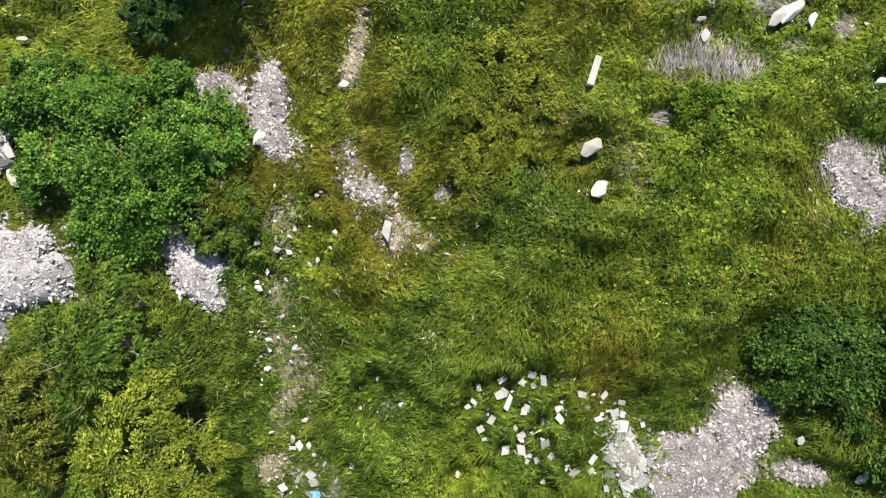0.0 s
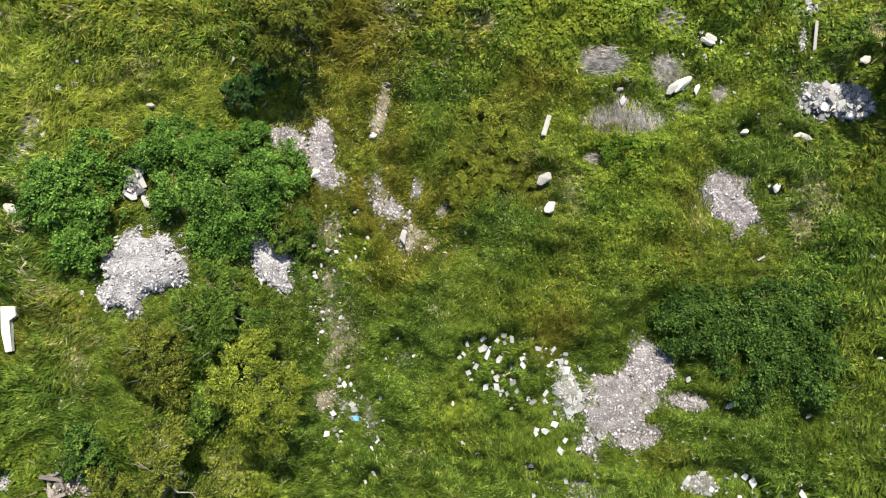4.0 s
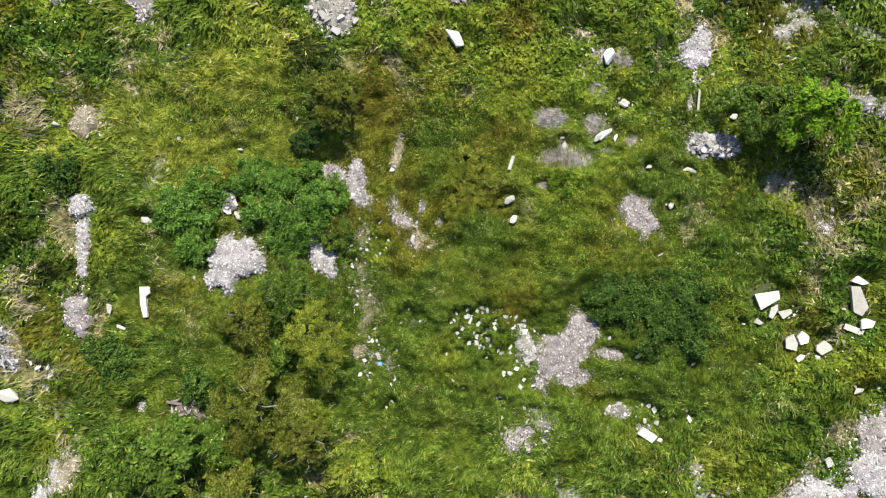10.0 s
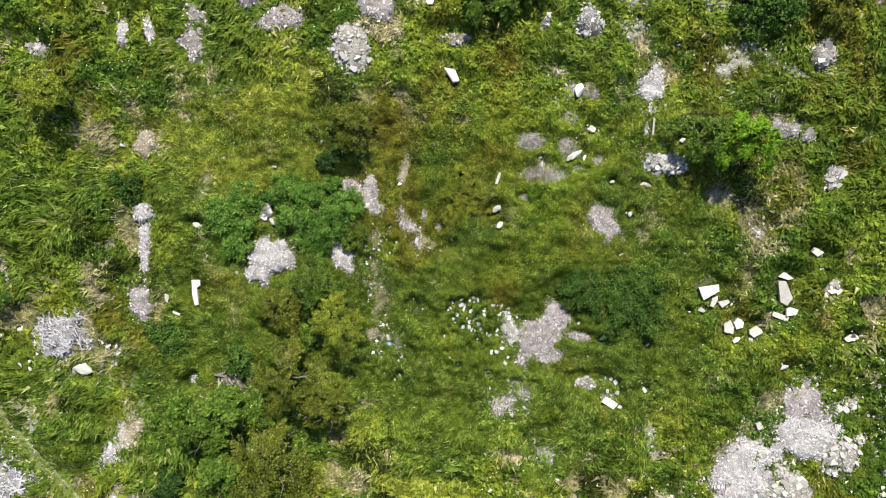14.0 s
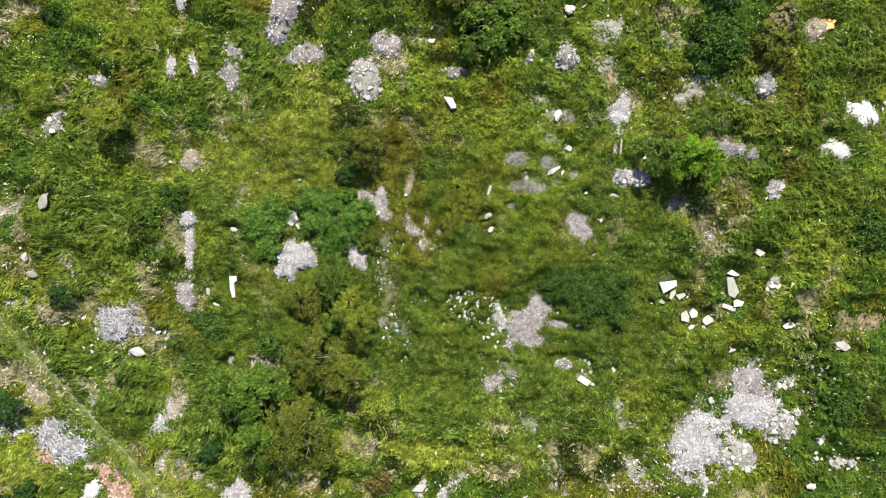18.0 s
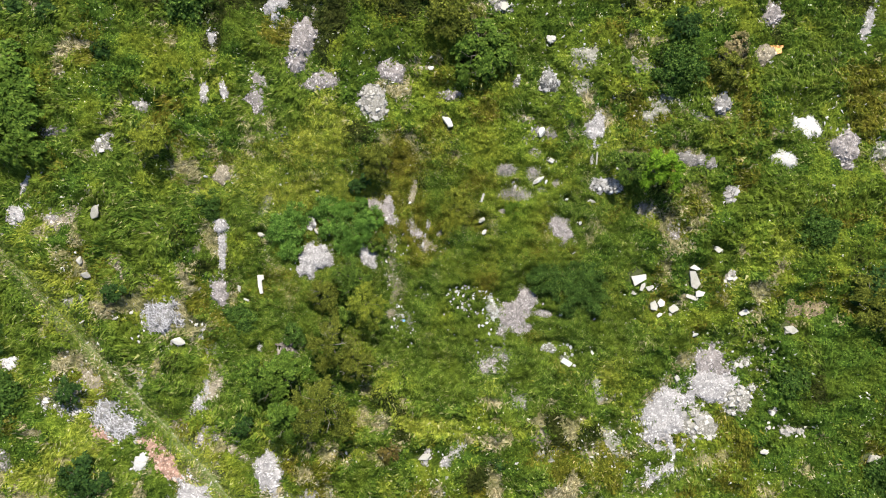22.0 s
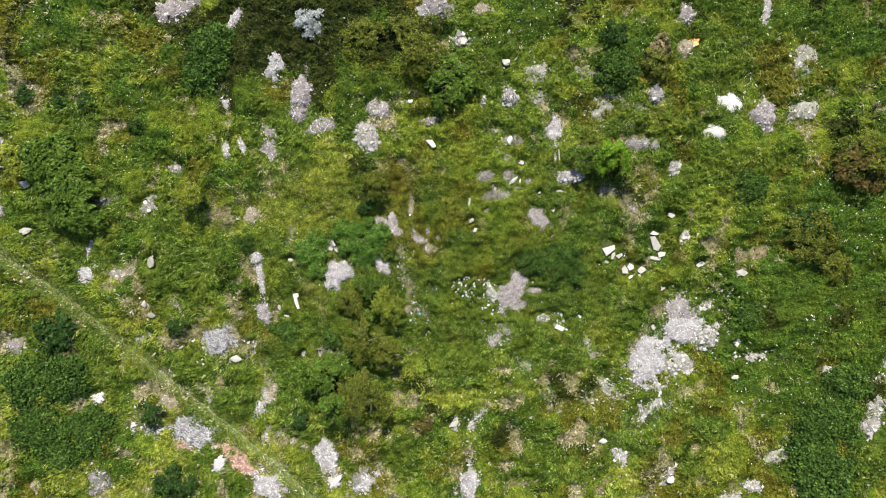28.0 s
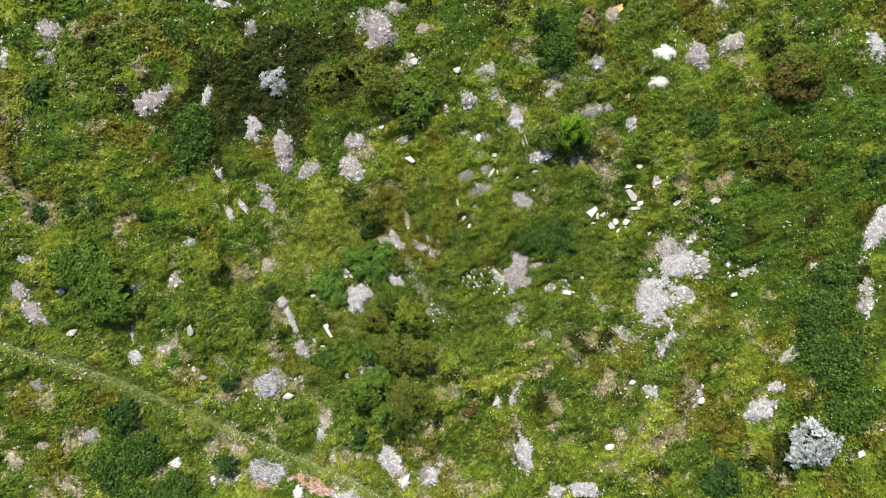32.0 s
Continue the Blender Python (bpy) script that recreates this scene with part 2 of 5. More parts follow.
def tube(points, radii, sides=6):
    verts, faces = [], []
    points = [Vector(p) for p in points]
    for i, p in enumerate(points):
        d = (points[min(i + 1, len(points) - 1)] - points[max(i - 1, 0)]).normalized()
        a = d.orthogonal().normalized()
        b = d.cross(a)
        for k in range(sides):
            w = 2 * math.pi * k / sides
            verts.append(p + (a * math.cos(w) + b * math.sin(w)) * radii[i])
    for i in range(len(points) - 1):
        for k in range(sides):
            q, r = i * sides + k, i * sides + (k + 1) % sides
            faces.append((q, r, r + sides, q + sides))
    faces.append(tuple(range(sides))[::-1])
    faces.append(tuple(range((len(points) - 1) * sides, len(points) * sides)))
    return verts, faces


def leaf_quads(c, along, up, length, width):
    """Pointed leaves: centres (n, 3), direction along, rough normal up, sizes (n,)."""
    a = along / np.linalg.norm(along, axis=1, keepdims=True)
    b = np.cross(up, a)
    b /= np.linalg.norm(b, axis=1, keepdims=True) + 1e-9
    l, w = (length * 0.5)[:, None], (width * 0.5)[:, None]
    return np.stack([c - a * l, c + b * w - a * l * 0.15, c + a * l, c - b * w - a * l * 0.15], 1)


def leaf_points(c, along, up, length, width):
    """The same as plain three-cornered leaves, for places far out."""
    return leaf_quads(c, along, up, length, width)[:, (1, 2, 3)] - (along / np.linalg.norm(along, axis=1, keepdims=True) * (length * 0.12)[:, None])[:, None]


def chips(n, size, flat=0.95):
    """Angular crumbs lying on their flat side: knocked-about four-sided points about the origin, (n, 5, 3)."""
    base = np.array([(1, 0, -0.5), (0, 1, -0.5), (-1, 0, -0.5), (0, -1, -0.5), (0, 0, 0.6)], float)
    v = base[None] * rng.uniform(0.55, 1.15, (n, 5, 1)) + rng.uniform(-0.32, 0.32, (n, 5, 3))
    v *= np.stack([rng.uniform(0.9, 1.7, n), rng.uniform(0.55, 1.0, n), np.full(n, flat)], 1)[:, None]
    v[:, :, 2] += v[:, :, 1] * rng.normal(0, 0.6, n)[:, None]
    w = rng.uniform(0, 6.28, n)
    c, s = np.cos(w)[:, None], np.sin(w)[:, None]
    return np.stack([v[:, :, 0] * c - v[:, :, 1] * s, v[:, :, 0] * s + v[:, :, 1] * c, v[:, :, 2]], 2) * size[:, None, None]


CHIP = [(0, 1, 4), (1, 2, 4), (2, 3, 4), (3, 0, 4)]


def hull(points, bevel=0.0):
    bm = bmesh.new()
    for p in points:
        bm.verts.new(p)
    out = bmesh.ops.convex_hull(bm, input=bm.verts)
    bmesh.ops.delete(bm, geom=list({e for e in out["geom_interior"] if isinstance(e, bmesh.types.BMVert)}), context="VERTS")
    bmesh.ops.dissolve_limit(bm, angle_limit=0.15, verts=bm.verts, edges=bm.edges)
    if bevel:
        bmesh.ops.bevel(bm, geom=list(bm.edges), offset=bevel, segments=1, affect="EDGES")
    return bm


def unit_stone(kind, k):
    """A stone of about unit length, lying; k picks the variant."""
    r = random.Random(31 * k + len(kind))
    pts = []
    if kind == "chunk":
        for _ in range(14):
            d = Vector((r.gauss(0, 1), r.gauss(0, 1), r.gauss(0, 1))).normalized()
            pts.append((d.x * 0.5 * r.uniform(0.75, 1.05), d.y * 0.42 * r.uniform(0.75, 1.05), d.z * 0.34 * r.uniform(0.75, 1.05)))
        bm = hull(pts)
    elif kind == "boulder":
        for _ in range(17):
            d = Vector((r.gauss(0, 1), r.gauss(0, 1), r.gauss(0, 0.7))).normalized()
            d *= (0.62 / max(abs(d.x), abs(d.y), abs(d.z)) + 0.38) * r.uniform(0.6, 0.9)
            pts.append((d.x * 0.52 + d.y * 0.12, d.y * 0.42, d.z * 0.32))
        bm = hull(pts, 0.022)
    elif kind == "slab":
        n = r.choice((4, 5, 5, 6))
        for i in range(n):
            w = 2 * math.pi * (i + r.uniform(-0.36, 0.36)) / n
            q = r.uniform(0.38, 0.6)
            for z in (-0.5, 0.5):
                pts.append((math.cos(w) * q * r.uniform(0.95, 1.0), math.sin(w) * q * r.uniform(0.95, 1.0), z * r.uniform(0.9, 1.0)))
        bm = hull(pts, 0.014)
    elif kind == "tile":
        sx, sy = 0.5, r.choice((0.5, 0.42, 0.36))
        cut = r.uniform(0.0, 0.35)
        for x, y in ((-sx, -sy), (sx, -sy), (sx, sy - cut), (sx - cut, sy), (-sx, sy)):
            for z in (-0.5, 0.5):
                pts.append((x + 0.16 * math.sin(7 * y + k), y + 0.14 * math.sin(9 * x + 2 * k), z))
        bm = hull(pts, 0.015)
    elif kind == "block":
        for x in (-0.5, 0.5):
            for y in (-0.36, 0.36):
                for z in (-0.28, 0.28):
                    pts.append((x * r.uniform(0.8, 1.05), y * r.uniform(0.8, 1.05), z * r.uniform(0.85, 1.05)))
        bm = hull(pts, 0.03)
    else:
        for x in (-0.5, 0.5):
            for y in (-0.08, 0.08):
                for z in (-0.05, 0.05):
                    pts.append((x * r.uniform(0.85, 1.0), y * r.uniform(0.8, 1.2), z))
        bm = hull(pts, 0.006)
    return bm


STONES = {}


def stone_mesh(kind, k, material):
    key = (kind, k, material.name)
    if key not in STONES:
        bm = unit_stone(kind, k)
        me = bpy.data.meshes.new(kind)
        bm.to_mesh(me)
        bm.free()
        me.materials.append(material)
        STONES[key] = me
    return STONES[key]

# ---- ground ----
def build_ground():
    far = np.array([2500.0, 900, 350, 150, 80])
    xs = np.concatenate([-far, np.arange(-52, 52.01, 0.8), far[::-1]])
    ys = np.concatenate([-far, np.arange(-44, 44.01, 0.8), far[::-1]])
    X, Y = np.meshgrid(xs, ys)
    Z = gz(X, Y)
    v = np.stack([X, Y, Z], 2).reshape(-1, 3)
    nx, ny = len(xs), len(ys)
    i = (np.arange(ny - 1)[:, None] * nx + np.arange(nx - 1)[None]).reshape(-1)
    f = np.stack([i, i + 1, i + nx + 1, i + nx], 1)
    ob = new("ground", mesh_of("ground", v.tolist(), f.tolist(), GROUND, True))
    tagged(ob, "uneven overgrown soil of a derelict rubble field", "ground", kind="structure")


build_ground()

COVER = []   # ellipses that keep plants back: x, y, half length, half width, angle, how much
LABELS = {
    "white": ("heap of broken white rubble on rough grass", "rubble heap"),
    "pinkish": ("spread of pale pinkish crushed masonry among weeds", "rubble heap"),
    "beige": ("low pale heap of dirt and small stones", "rubble heap"),
    "grey": ("thin scatter of grey stones and crumbs in grass", "rubble heap"),
    "slate": ("pile of broken grey stone slabs", "stone pile"),
    "slab": ("pile of broken grey concrete slabs", "stone pile"),
    "blocks": ("pile of pale concrete blocks and slabs", "stone pile"),
    "tiles": ("pile of broken white tiles and shards", "tile pile"),
    "powder": ("bright white heap of lime powder on grass", "lime heap"),
    "dusty": ("dusty pale heap half grown over with grass", "rubble heap"),
    "brick": ("long strip of crushed orange brick beside the track", "brick rubble"),
    "planks": ("heap of weathered grey boards and rubble", "debris heap"),
    "lath": ("heap of white painted laths and broken concrete", "debris heap"),
    "ring": ("ring of white rubble round a dark bush", "rubble ring"),
    "drysoil": ("low heap of dry tan soil and straw", "soil heap"),
}
SHAPE = {"tiles": ("tile", 0.18, 0.16), "slate": ("slab", 0.3, 0.2), "slab": ("slab", 0.38, 0.26), "blocks": ("slab", 0.36, 0.38),
         "planks": ("plank", 0.6, 1.0), "lath": ("plank", 0.4, 0.6), "brick": ("block", 0.2, 1.0)}


def outline(w, seed, rough=1.0):
    """Ragged radius round a heap, 1 on average."""
    ragged = 1 + rough * 1.7 * (wave(np.cos(w) * 1.5, np.sin(w) * 1.5, 0.75, seed, 4) - 0.5) + 0.12 * np.sin(2 * w + seed) + 0.1 * np.sin(3 * w + 2 * seed)
    return np.clip(ragged, 0.62, 1.36)


def fringe(x, y):
    return 1.7 * (wave(x, y, 0.5, 21, 4) - 0.5)


def lobes(x, y):
    return 0.6 * (wave(x, y, 1.5, 22, 2) - 0.5)


def ragged(x, y, size):
    """How far the rim of a heap wanders in and out, as a fraction of its size."""
    return fringe(x, y) * min(1.0, 0.3 + 0.5 * size) + lobes(x, y) * min(1.0, 0.7 * size)


def tufts(x, y):
    """1 where grass has come up through the rubble."""
    return np.clip((wave(x, y, 0.7, 24, 3) - 0.5) * 8, 0, 1)


HEAPS = []


def heap(x, y, length, width, angle, height, style, stones):
    seed = 100 + len(HEAPS)
    label, category = LABELS[style]
    label = ("small " if length < 1.3 else "long narrow " if length > 2.4 * width and style != "brick" else "large " if length > 3.2 else "") + label
    grow = 0.56 if style in ("powder", "slab") else 0.64 if style == "slate" else 0.61
    a, b = length * grow, width * grow
    ca, sa = math.cos(radians(angle)), math.sin(radians(angle))
    rr = float(spread(x, y))
    z0 = float(gz(x, y))
    base = thing("rubble_heap" if style not in ("tiles", "brick", "planks", "lath") else {"lath": "debris_heap", "tiles": "tile_pile", "brick": "brick_strip", "planks": "debris_heap"}[style],
                 x, y, z0, label, category, "rubble heaps")
    HEAPS.append(base)
    rough = 0.35 if style in ("powder", "brick") else 0.72
    hole = 0.45 if style == "ring" else 0.0

    def world_xy(u, v):
        return u * a * ca - v * b * sa, u * a * sa + v * b * ca

    def top(u, v):
        """Height over the ground of the heap at the fraction u, v of its axes, and how far from its ragged rim."""
        q = np.sqrt(u * u + v * v)
        px, py = world_xy(u, v)
        f = 1 - (q + rough * ragged(px + x, py + y, max(a, b))) - 0.4 * rough * tufts(px + x, py + y) * np.clip(q * 2 - 0.6, 0, 1)
        h = height * 0.9 * np.clip(1 - (q / 1.25) ** 2, 0, 1) * (0.6 + 0.8 * wave(px, py, 0.6, seed, 3))
        if hole:
            h = h * np.clip((q - hole) * 6, 0, 1)
        return h * np.clip(f * 3, 0, 1), f

    rings, turns = (12, 44) if rr < 2.2 else (8, 28)
    W, Q = np.meshgrid(np.arange(turns) * 2 * math.pi / turns, np.linspace(0, 1.3, rings))
    U, V = np.cos(W) * Q, np.sin(W) * Q
    H, F = top(U, V)
    PX, PY = world_xy(U, V)
    PZ = gz(PX + x, PY + y) - z0 + H + 0.03 - 0.1 * np.clip(1 - (F - 0.2) * 8, 0, 1)
    verts = np.stack([PX, PY, PZ], 2).reshape(-1, 3).tolist()
    faces = []
    for i in range(rings - 1):
        for k in range(turns):
            q, r = i * turns + k, i * turns + (k + 1) % turns
            faces.append((q, r, r + turns, q + turns) if i else (q, r + turns, q + turns))
    if style != "ring":
        part("mound", mesh_of("mound", verts, faces, GRIT[style], True), base)
    # crumbs
    area = math.pi * a * b
    size0 = 0.026 * rr ** 0.7
    n = int(min(8000, (1.7 if rr < 1.7 else 1.0) * (1.1 if style in ("beige", "grey", "dusty", "drysoil") else 0.8 if style in ("powder", "tiles") else 2.0) * area / size0 ** 2 * 0.42)) + 20
    w, q = rng.uniform(0, 2 * math.pi, n), np.sqrt(rng.uniform(0, 1, n)) * (1.4 + 0.7 * rng.uniform(0, 1, n) ** 2)
    if hole:
        q = hole + (1 - hole) * q
    u, v = np.cos(w) * q, np.sin(w) * q
    h, f = top(u, v)
    lie = rng.uniform(0, 1, n) < np.clip(0.5 + 1.25 * f, 0.02, 1) ** 1.6
    u, v, h = u[lie], v[lie], h[lie]
    n = len(u)
    px, py = world_xy(u, v)
    size = size0 * (0.42 + 2.3 * rng.uniform(0, 1, n) ** 4)
    c = chips(n, size)
    c += np.stack([px, py, gz(px + x, py + y) - z0 + h + 0.035 + size * 0.15], 1)[:, None]
    part("gravel", mesh_same("gravel", c, CHIP, STONE[style]), base, kind="stuff")
    # stones that can be told apart
    kind, unit, flat = SHAPE.get(style, ("chunk", 0.125, 1.0))
    for i in range(stones + stones // 2 if style != "lath" else stones * 4):
        w, q = random.uniform(0, 6.283), math.sqrt(random.random()) * 1.02
        if hole:
            q = hole + (1 - hole) * q
        u, v = math.cos(w) * q, math.sin(w) * q
        h, f = top(np.array(u), np.array(v))
        if f < -0.05:
            u, v = u * 0.6, v * 0.6
            h, f = top(np.array(u), np.array(v))
        h = float(h)
        px, py = world_xy(u, v)
        s = unit * (0.5 + 0.75 * random.random() ** 2) * (0.62 + 0.38 * rr ** 0.4)
        s = min(s, 0.6 * max(length, 0.3))
        turn = random.uniform(0, 360) if style != "lath" else random.gauss(-35, 40)
        tilt = 22 if kind == "chunk" else 14 if kind != "slab" else 24
        m = Matrix.Translation((px, py, float(gz(px + x, py + y)) - z0 + h + 0.02 + s * flat * 0.18)) @ pose(
            0, 0, 0, random.uniform(-tilt, tilt), random.uniform(-tilt, tilt), turn) @ Matrix.Diagonal((s, s * random.uniform(0.75, 1.1) * (0.62 if style == "lath" else 1), s * flat, 1))
        part({"chunk": "stone", "slab": "slab", "tile": "tile", "block": "brick", "plank": "board"}[kind], stone_mesh(kind, i % 9, STONE[style]), base, m)
    COVER.append((x, y, a, b, angle, 0.93 if style not in ("dusty", "beige", "grey", "drysoil") else 0.84))


def bare_patch(x, y, length, width, angle, style):
    """Thin soil showing between the plants."""
    seed = 400 + len(COVER)
    a, b = length * 0.5, width * 0.5
    ca, sa = math.cos(radians(angle)), math.sin(radians(angle))
    z0 = float(gz(x, y))
    rings, turns = 9, 40
    W, Q = np.meshgrid(np.arange(turns) * 2 * math.pi / turns, np.linspace(0, 1, rings))
    E = outline(W, seed) * Q
    U, V = np.cos(W) * E * a, np.sin(W) * E * b
    PX, PY = U * ca - V * sa, U * sa + V * ca
    PZ = gz(PX + x, PY + y) - z0 + 0.03 * (1 - Q) + 0.015 - 0.06 * (Q > 0.97)
    faces = []
    for i in range(rings - 1):
        for k in range(turns):
            q, r = i * turns + k, i * turns + (k + 1) % turns
            faces.append((q, r, r + turns, q + turns) if i else (q, r + turns, q + turns))
    ob = thing("bare_soil", x, y, z0, "patch of bare pale soil showing through thin grass", "bare soil", kind="structure")
    part("soil", mesh_of("soil", np.stack([PX, PY, PZ], 2).reshape(-1, 3).tolist(), faces, GRIT[style], True), ob)
    rr = float(spread(x, y))
    size0 = 0.024 * rr ** 0.75
    n = int(min(900, 0.35 * a * b / size0 ** 2)) + 8
    w, q = rng.uniform(0, 6.283, n), np.sqrt(rng.uniform(0, 1, n)) * 1.1
    u, v = np.cos(w) * q * a, np.sin(w) * q * b
    px, py = u * ca - v * sa, u * sa + v * ca
    size = size0 * (0.4 + 1.4 * rng.uniform(0, 1, n) ** 3)
    c = chips(n, size) + np.stack([px, py, gz(px + x, py + y) - z0 + 0.035 + size * 0.1], 1)[:, None]
    part("pebbles", mesh_same("pebbles", c, CHIP, STONE["beige"]), ob, kind="stuff")
    COVER.append((x, y, a, b, angle, 0.72 if rr < 2 else 0.62))


ROCK_LABELS = {"rock": ("pale cream limestone boulder lying in grass", "rock"), "slabstone": ("flat cream concrete slab lying in weeds", "concrete slab"),
               "greystone": ("grey fieldstone lying among gravel", "rock"), "tile": ("broken white tile lying in grass", "tile")}


def rock(x, y, length, width, angle, height, kind):
    label, category = ROCK_LABELS[kind]
    shape = "boulder" if kind in ("rock", "greystone") else "tile" if kind == "tile" else "block" if width < 0.5 * length else "slab"
    tall = height * (1.25 if shape == "boulder" else 0.55)
    ob = new({"rock": "boulder", "slabstone": "concrete_slab", "greystone": "fieldstone", "tile": "broken_tile"}[kind], stone_mesh(shape, random.randrange(9), STONE[kind]))
    ob.matrix_basis = Matrix.Translation((x, y, float(gz(x, y)) + 0.1 + tall * 0.33)) @ pose(0, 0, 0, random.uniform(-7, 7), random.uniform(-7, 7), angle) @ Matrix.Diagonal(
        (length * (1.25 if shape == "boulder" else 0.98), width * (1.42 if shape == "boulder" else 0.98), tall * (1.4 if shape == "boulder" else 1.0), 1))
    tagged(ob, label, category, {"rock": "boulders", "slabstone": "slabs", "greystone": "fieldstones", "tile": "tiles"}[kind])
    LOOSE.append(ob)
    COVER.append((x, y, length * 0.6 + 0.06, width * 0.6 + 0.06, angle, 0.97))


def bent_slab(x, y, length, width, angle, thick):
    """A broken slab with a hook at one end."""
    rim = [(0.5, -0.16), (0.5, 0.2), (-0.18, 0.24), (-0.24, 0.62), (-0.46, 0.66), (-0.52, -0.14), (0.05, -0.24)]
    verts = [(u * length, v * width, z * thick) for z in (0, 1) for u, v in rim]
    m = len(rim)
    faces = [tuple(range(m))[::-1], tuple(range(m, 2 * m))] + [(i, (i + 1) % m, (i + 1) % m + m, i + m) for i in range(m)]
    bm = bmesh.new()
    vs = [bm.verts.new(p) for p in verts]
    for f in faces:
        bm.faces.new([vs[i] for i in f])
    bmesh.ops.bevel(bm, geom=list(bm.edges), offset=0.015, segments=1, affect="EDGES")
    me = bpy.data.meshes.new("slab")
    bm.to_mesh(me)
    bm.free()
    me.materials.append(STONE["slabstone"])
    ob = new("concrete_slab", me)
    ob.matrix_basis = Matrix.Translation((x, y, float(gz(x, y)) + 0.06)) @ pose(0, 0, 0, 3, -4, angle)
    tagged(ob, "hooked broken concrete slab lying in grass", "concrete slab", "slabs")
    LOOSE.append(ob)
    COVER.append((x, y, length * 0.55, width * 0.6, angle, 0.95))


STREWN = []
LOOSE = []   # stones that lie on the sward: object and how deep they sink


def scatter(x, y, rx, ry, angle, count, size, kind, seed):
    """Single stones or tiles lying about in an ellipse."""
    r = random.Random(seed)
    ca, sa = math.cos(radians(angle)), math.sin(radians(angle))
    for _ in range(count):
        w, q = r.uniform(0, 6.283), math.sqrt(r.random())
        u, v = math.cos(w) * q * rx, math.sin(w) * q * ry
        s = size * (0.4 + 0.95 * r.random() ** 2)
        px, py = x + u * ca - v * sa, y + u * sa + v * ca
        if kind == "strewn":
            STREWN.append((px, py, s))
            continue
        shape = "chunk" if kind == "rock" else "tile"
        ob = new("loose_stone" if kind == "rock" else "broken_tile", stone_mesh(shape, r.randrange(9), STONE[kind]))
        ob.matrix_basis = Matrix.Translation((px, py, float(gz(px, py)) + 0.07 + 0.1 * s)) @ pose(0, 0, 0, r.uniform(-9, 9), r.uniform(-9, 9), r.uniform(0, 360)) @ Matrix.Diagonal(
            (s, s * r.uniform(0.55, 1), s * (0.7 if kind == "rock" else 0.13), 1))
        tagged(ob, "small pale stone lying loose in grass" if kind == "rock" else "broken white tile lying loose in grass", "stone" if kind == "rock" else "tile",
               "loose stones" if kind == "rock" else "loose tiles")
        LOOSE.append(ob)
        COVER.append((px, py, s * 0.8, s * 0.8, 0, 0.92))


# ---- bushes and trees ----
BUSH = {   # name, label, category, leaf length, shape (flatness of the dome), how open
    "maple": ("broadleaf_shrub", "dense bright green shrub with broad lobed leaves", "shrub", 0.06, 0.12),
    "dark": ("green_shrub", "deep green shrub with feathered leaves", "shrub", 0.075, 0.25),
    "olive": ("olive_green_tree", "olive-green tree with fine loose foliage", "tree", 0.062, 0.42),
    "olivelow": ("thorny_shrub", "low olive-brown thorny shrub with thin twigs", "shrub", 0.055, 0.6),
    "yellow": ("yellow_green_tree", "rounded tree with yellow-green foliage", "tree", 0.06, 0.2),
    "green": ("green_tree", "mid-green tree with dense foliage", "tree", 0.085, 0.2),
    "bramble": ("bramble_thicket", "low dark green bramble thicket", "shrub", 0.064, 0.12),
    "lime": ("lime_green_tree", "bright lime-green feathery tree", "tree", 0.09, 0.12),
    # dark bushes; two by the olive tree only stand in for its shadow
    "shade": ("dark_bush", "very dark green bush or shade stand-in in rough grass", "bush", 0.1, 0.25),
    "rust": ("rusty_bush", "rusty brown-green bush with thin foliage", "bush", 0.08, 0.4),
    "dry": ("dry_bush", "straw-coloured dry round bush", "bush", 0.08, 0.2),
    "grey": ("hoary_tree", "tree with silvery white-grey foliage", "tree", 0.09, 0.25),
    "greytwig": ("hoary_bush", "thin grey-white twiggy bush", "bush", 0.07, 0.75),
    "feather": ("feathery_bush", "bright green feathery bush beside dry reeds", "bush", 0.075, 0.2),
}
PLANTS = []


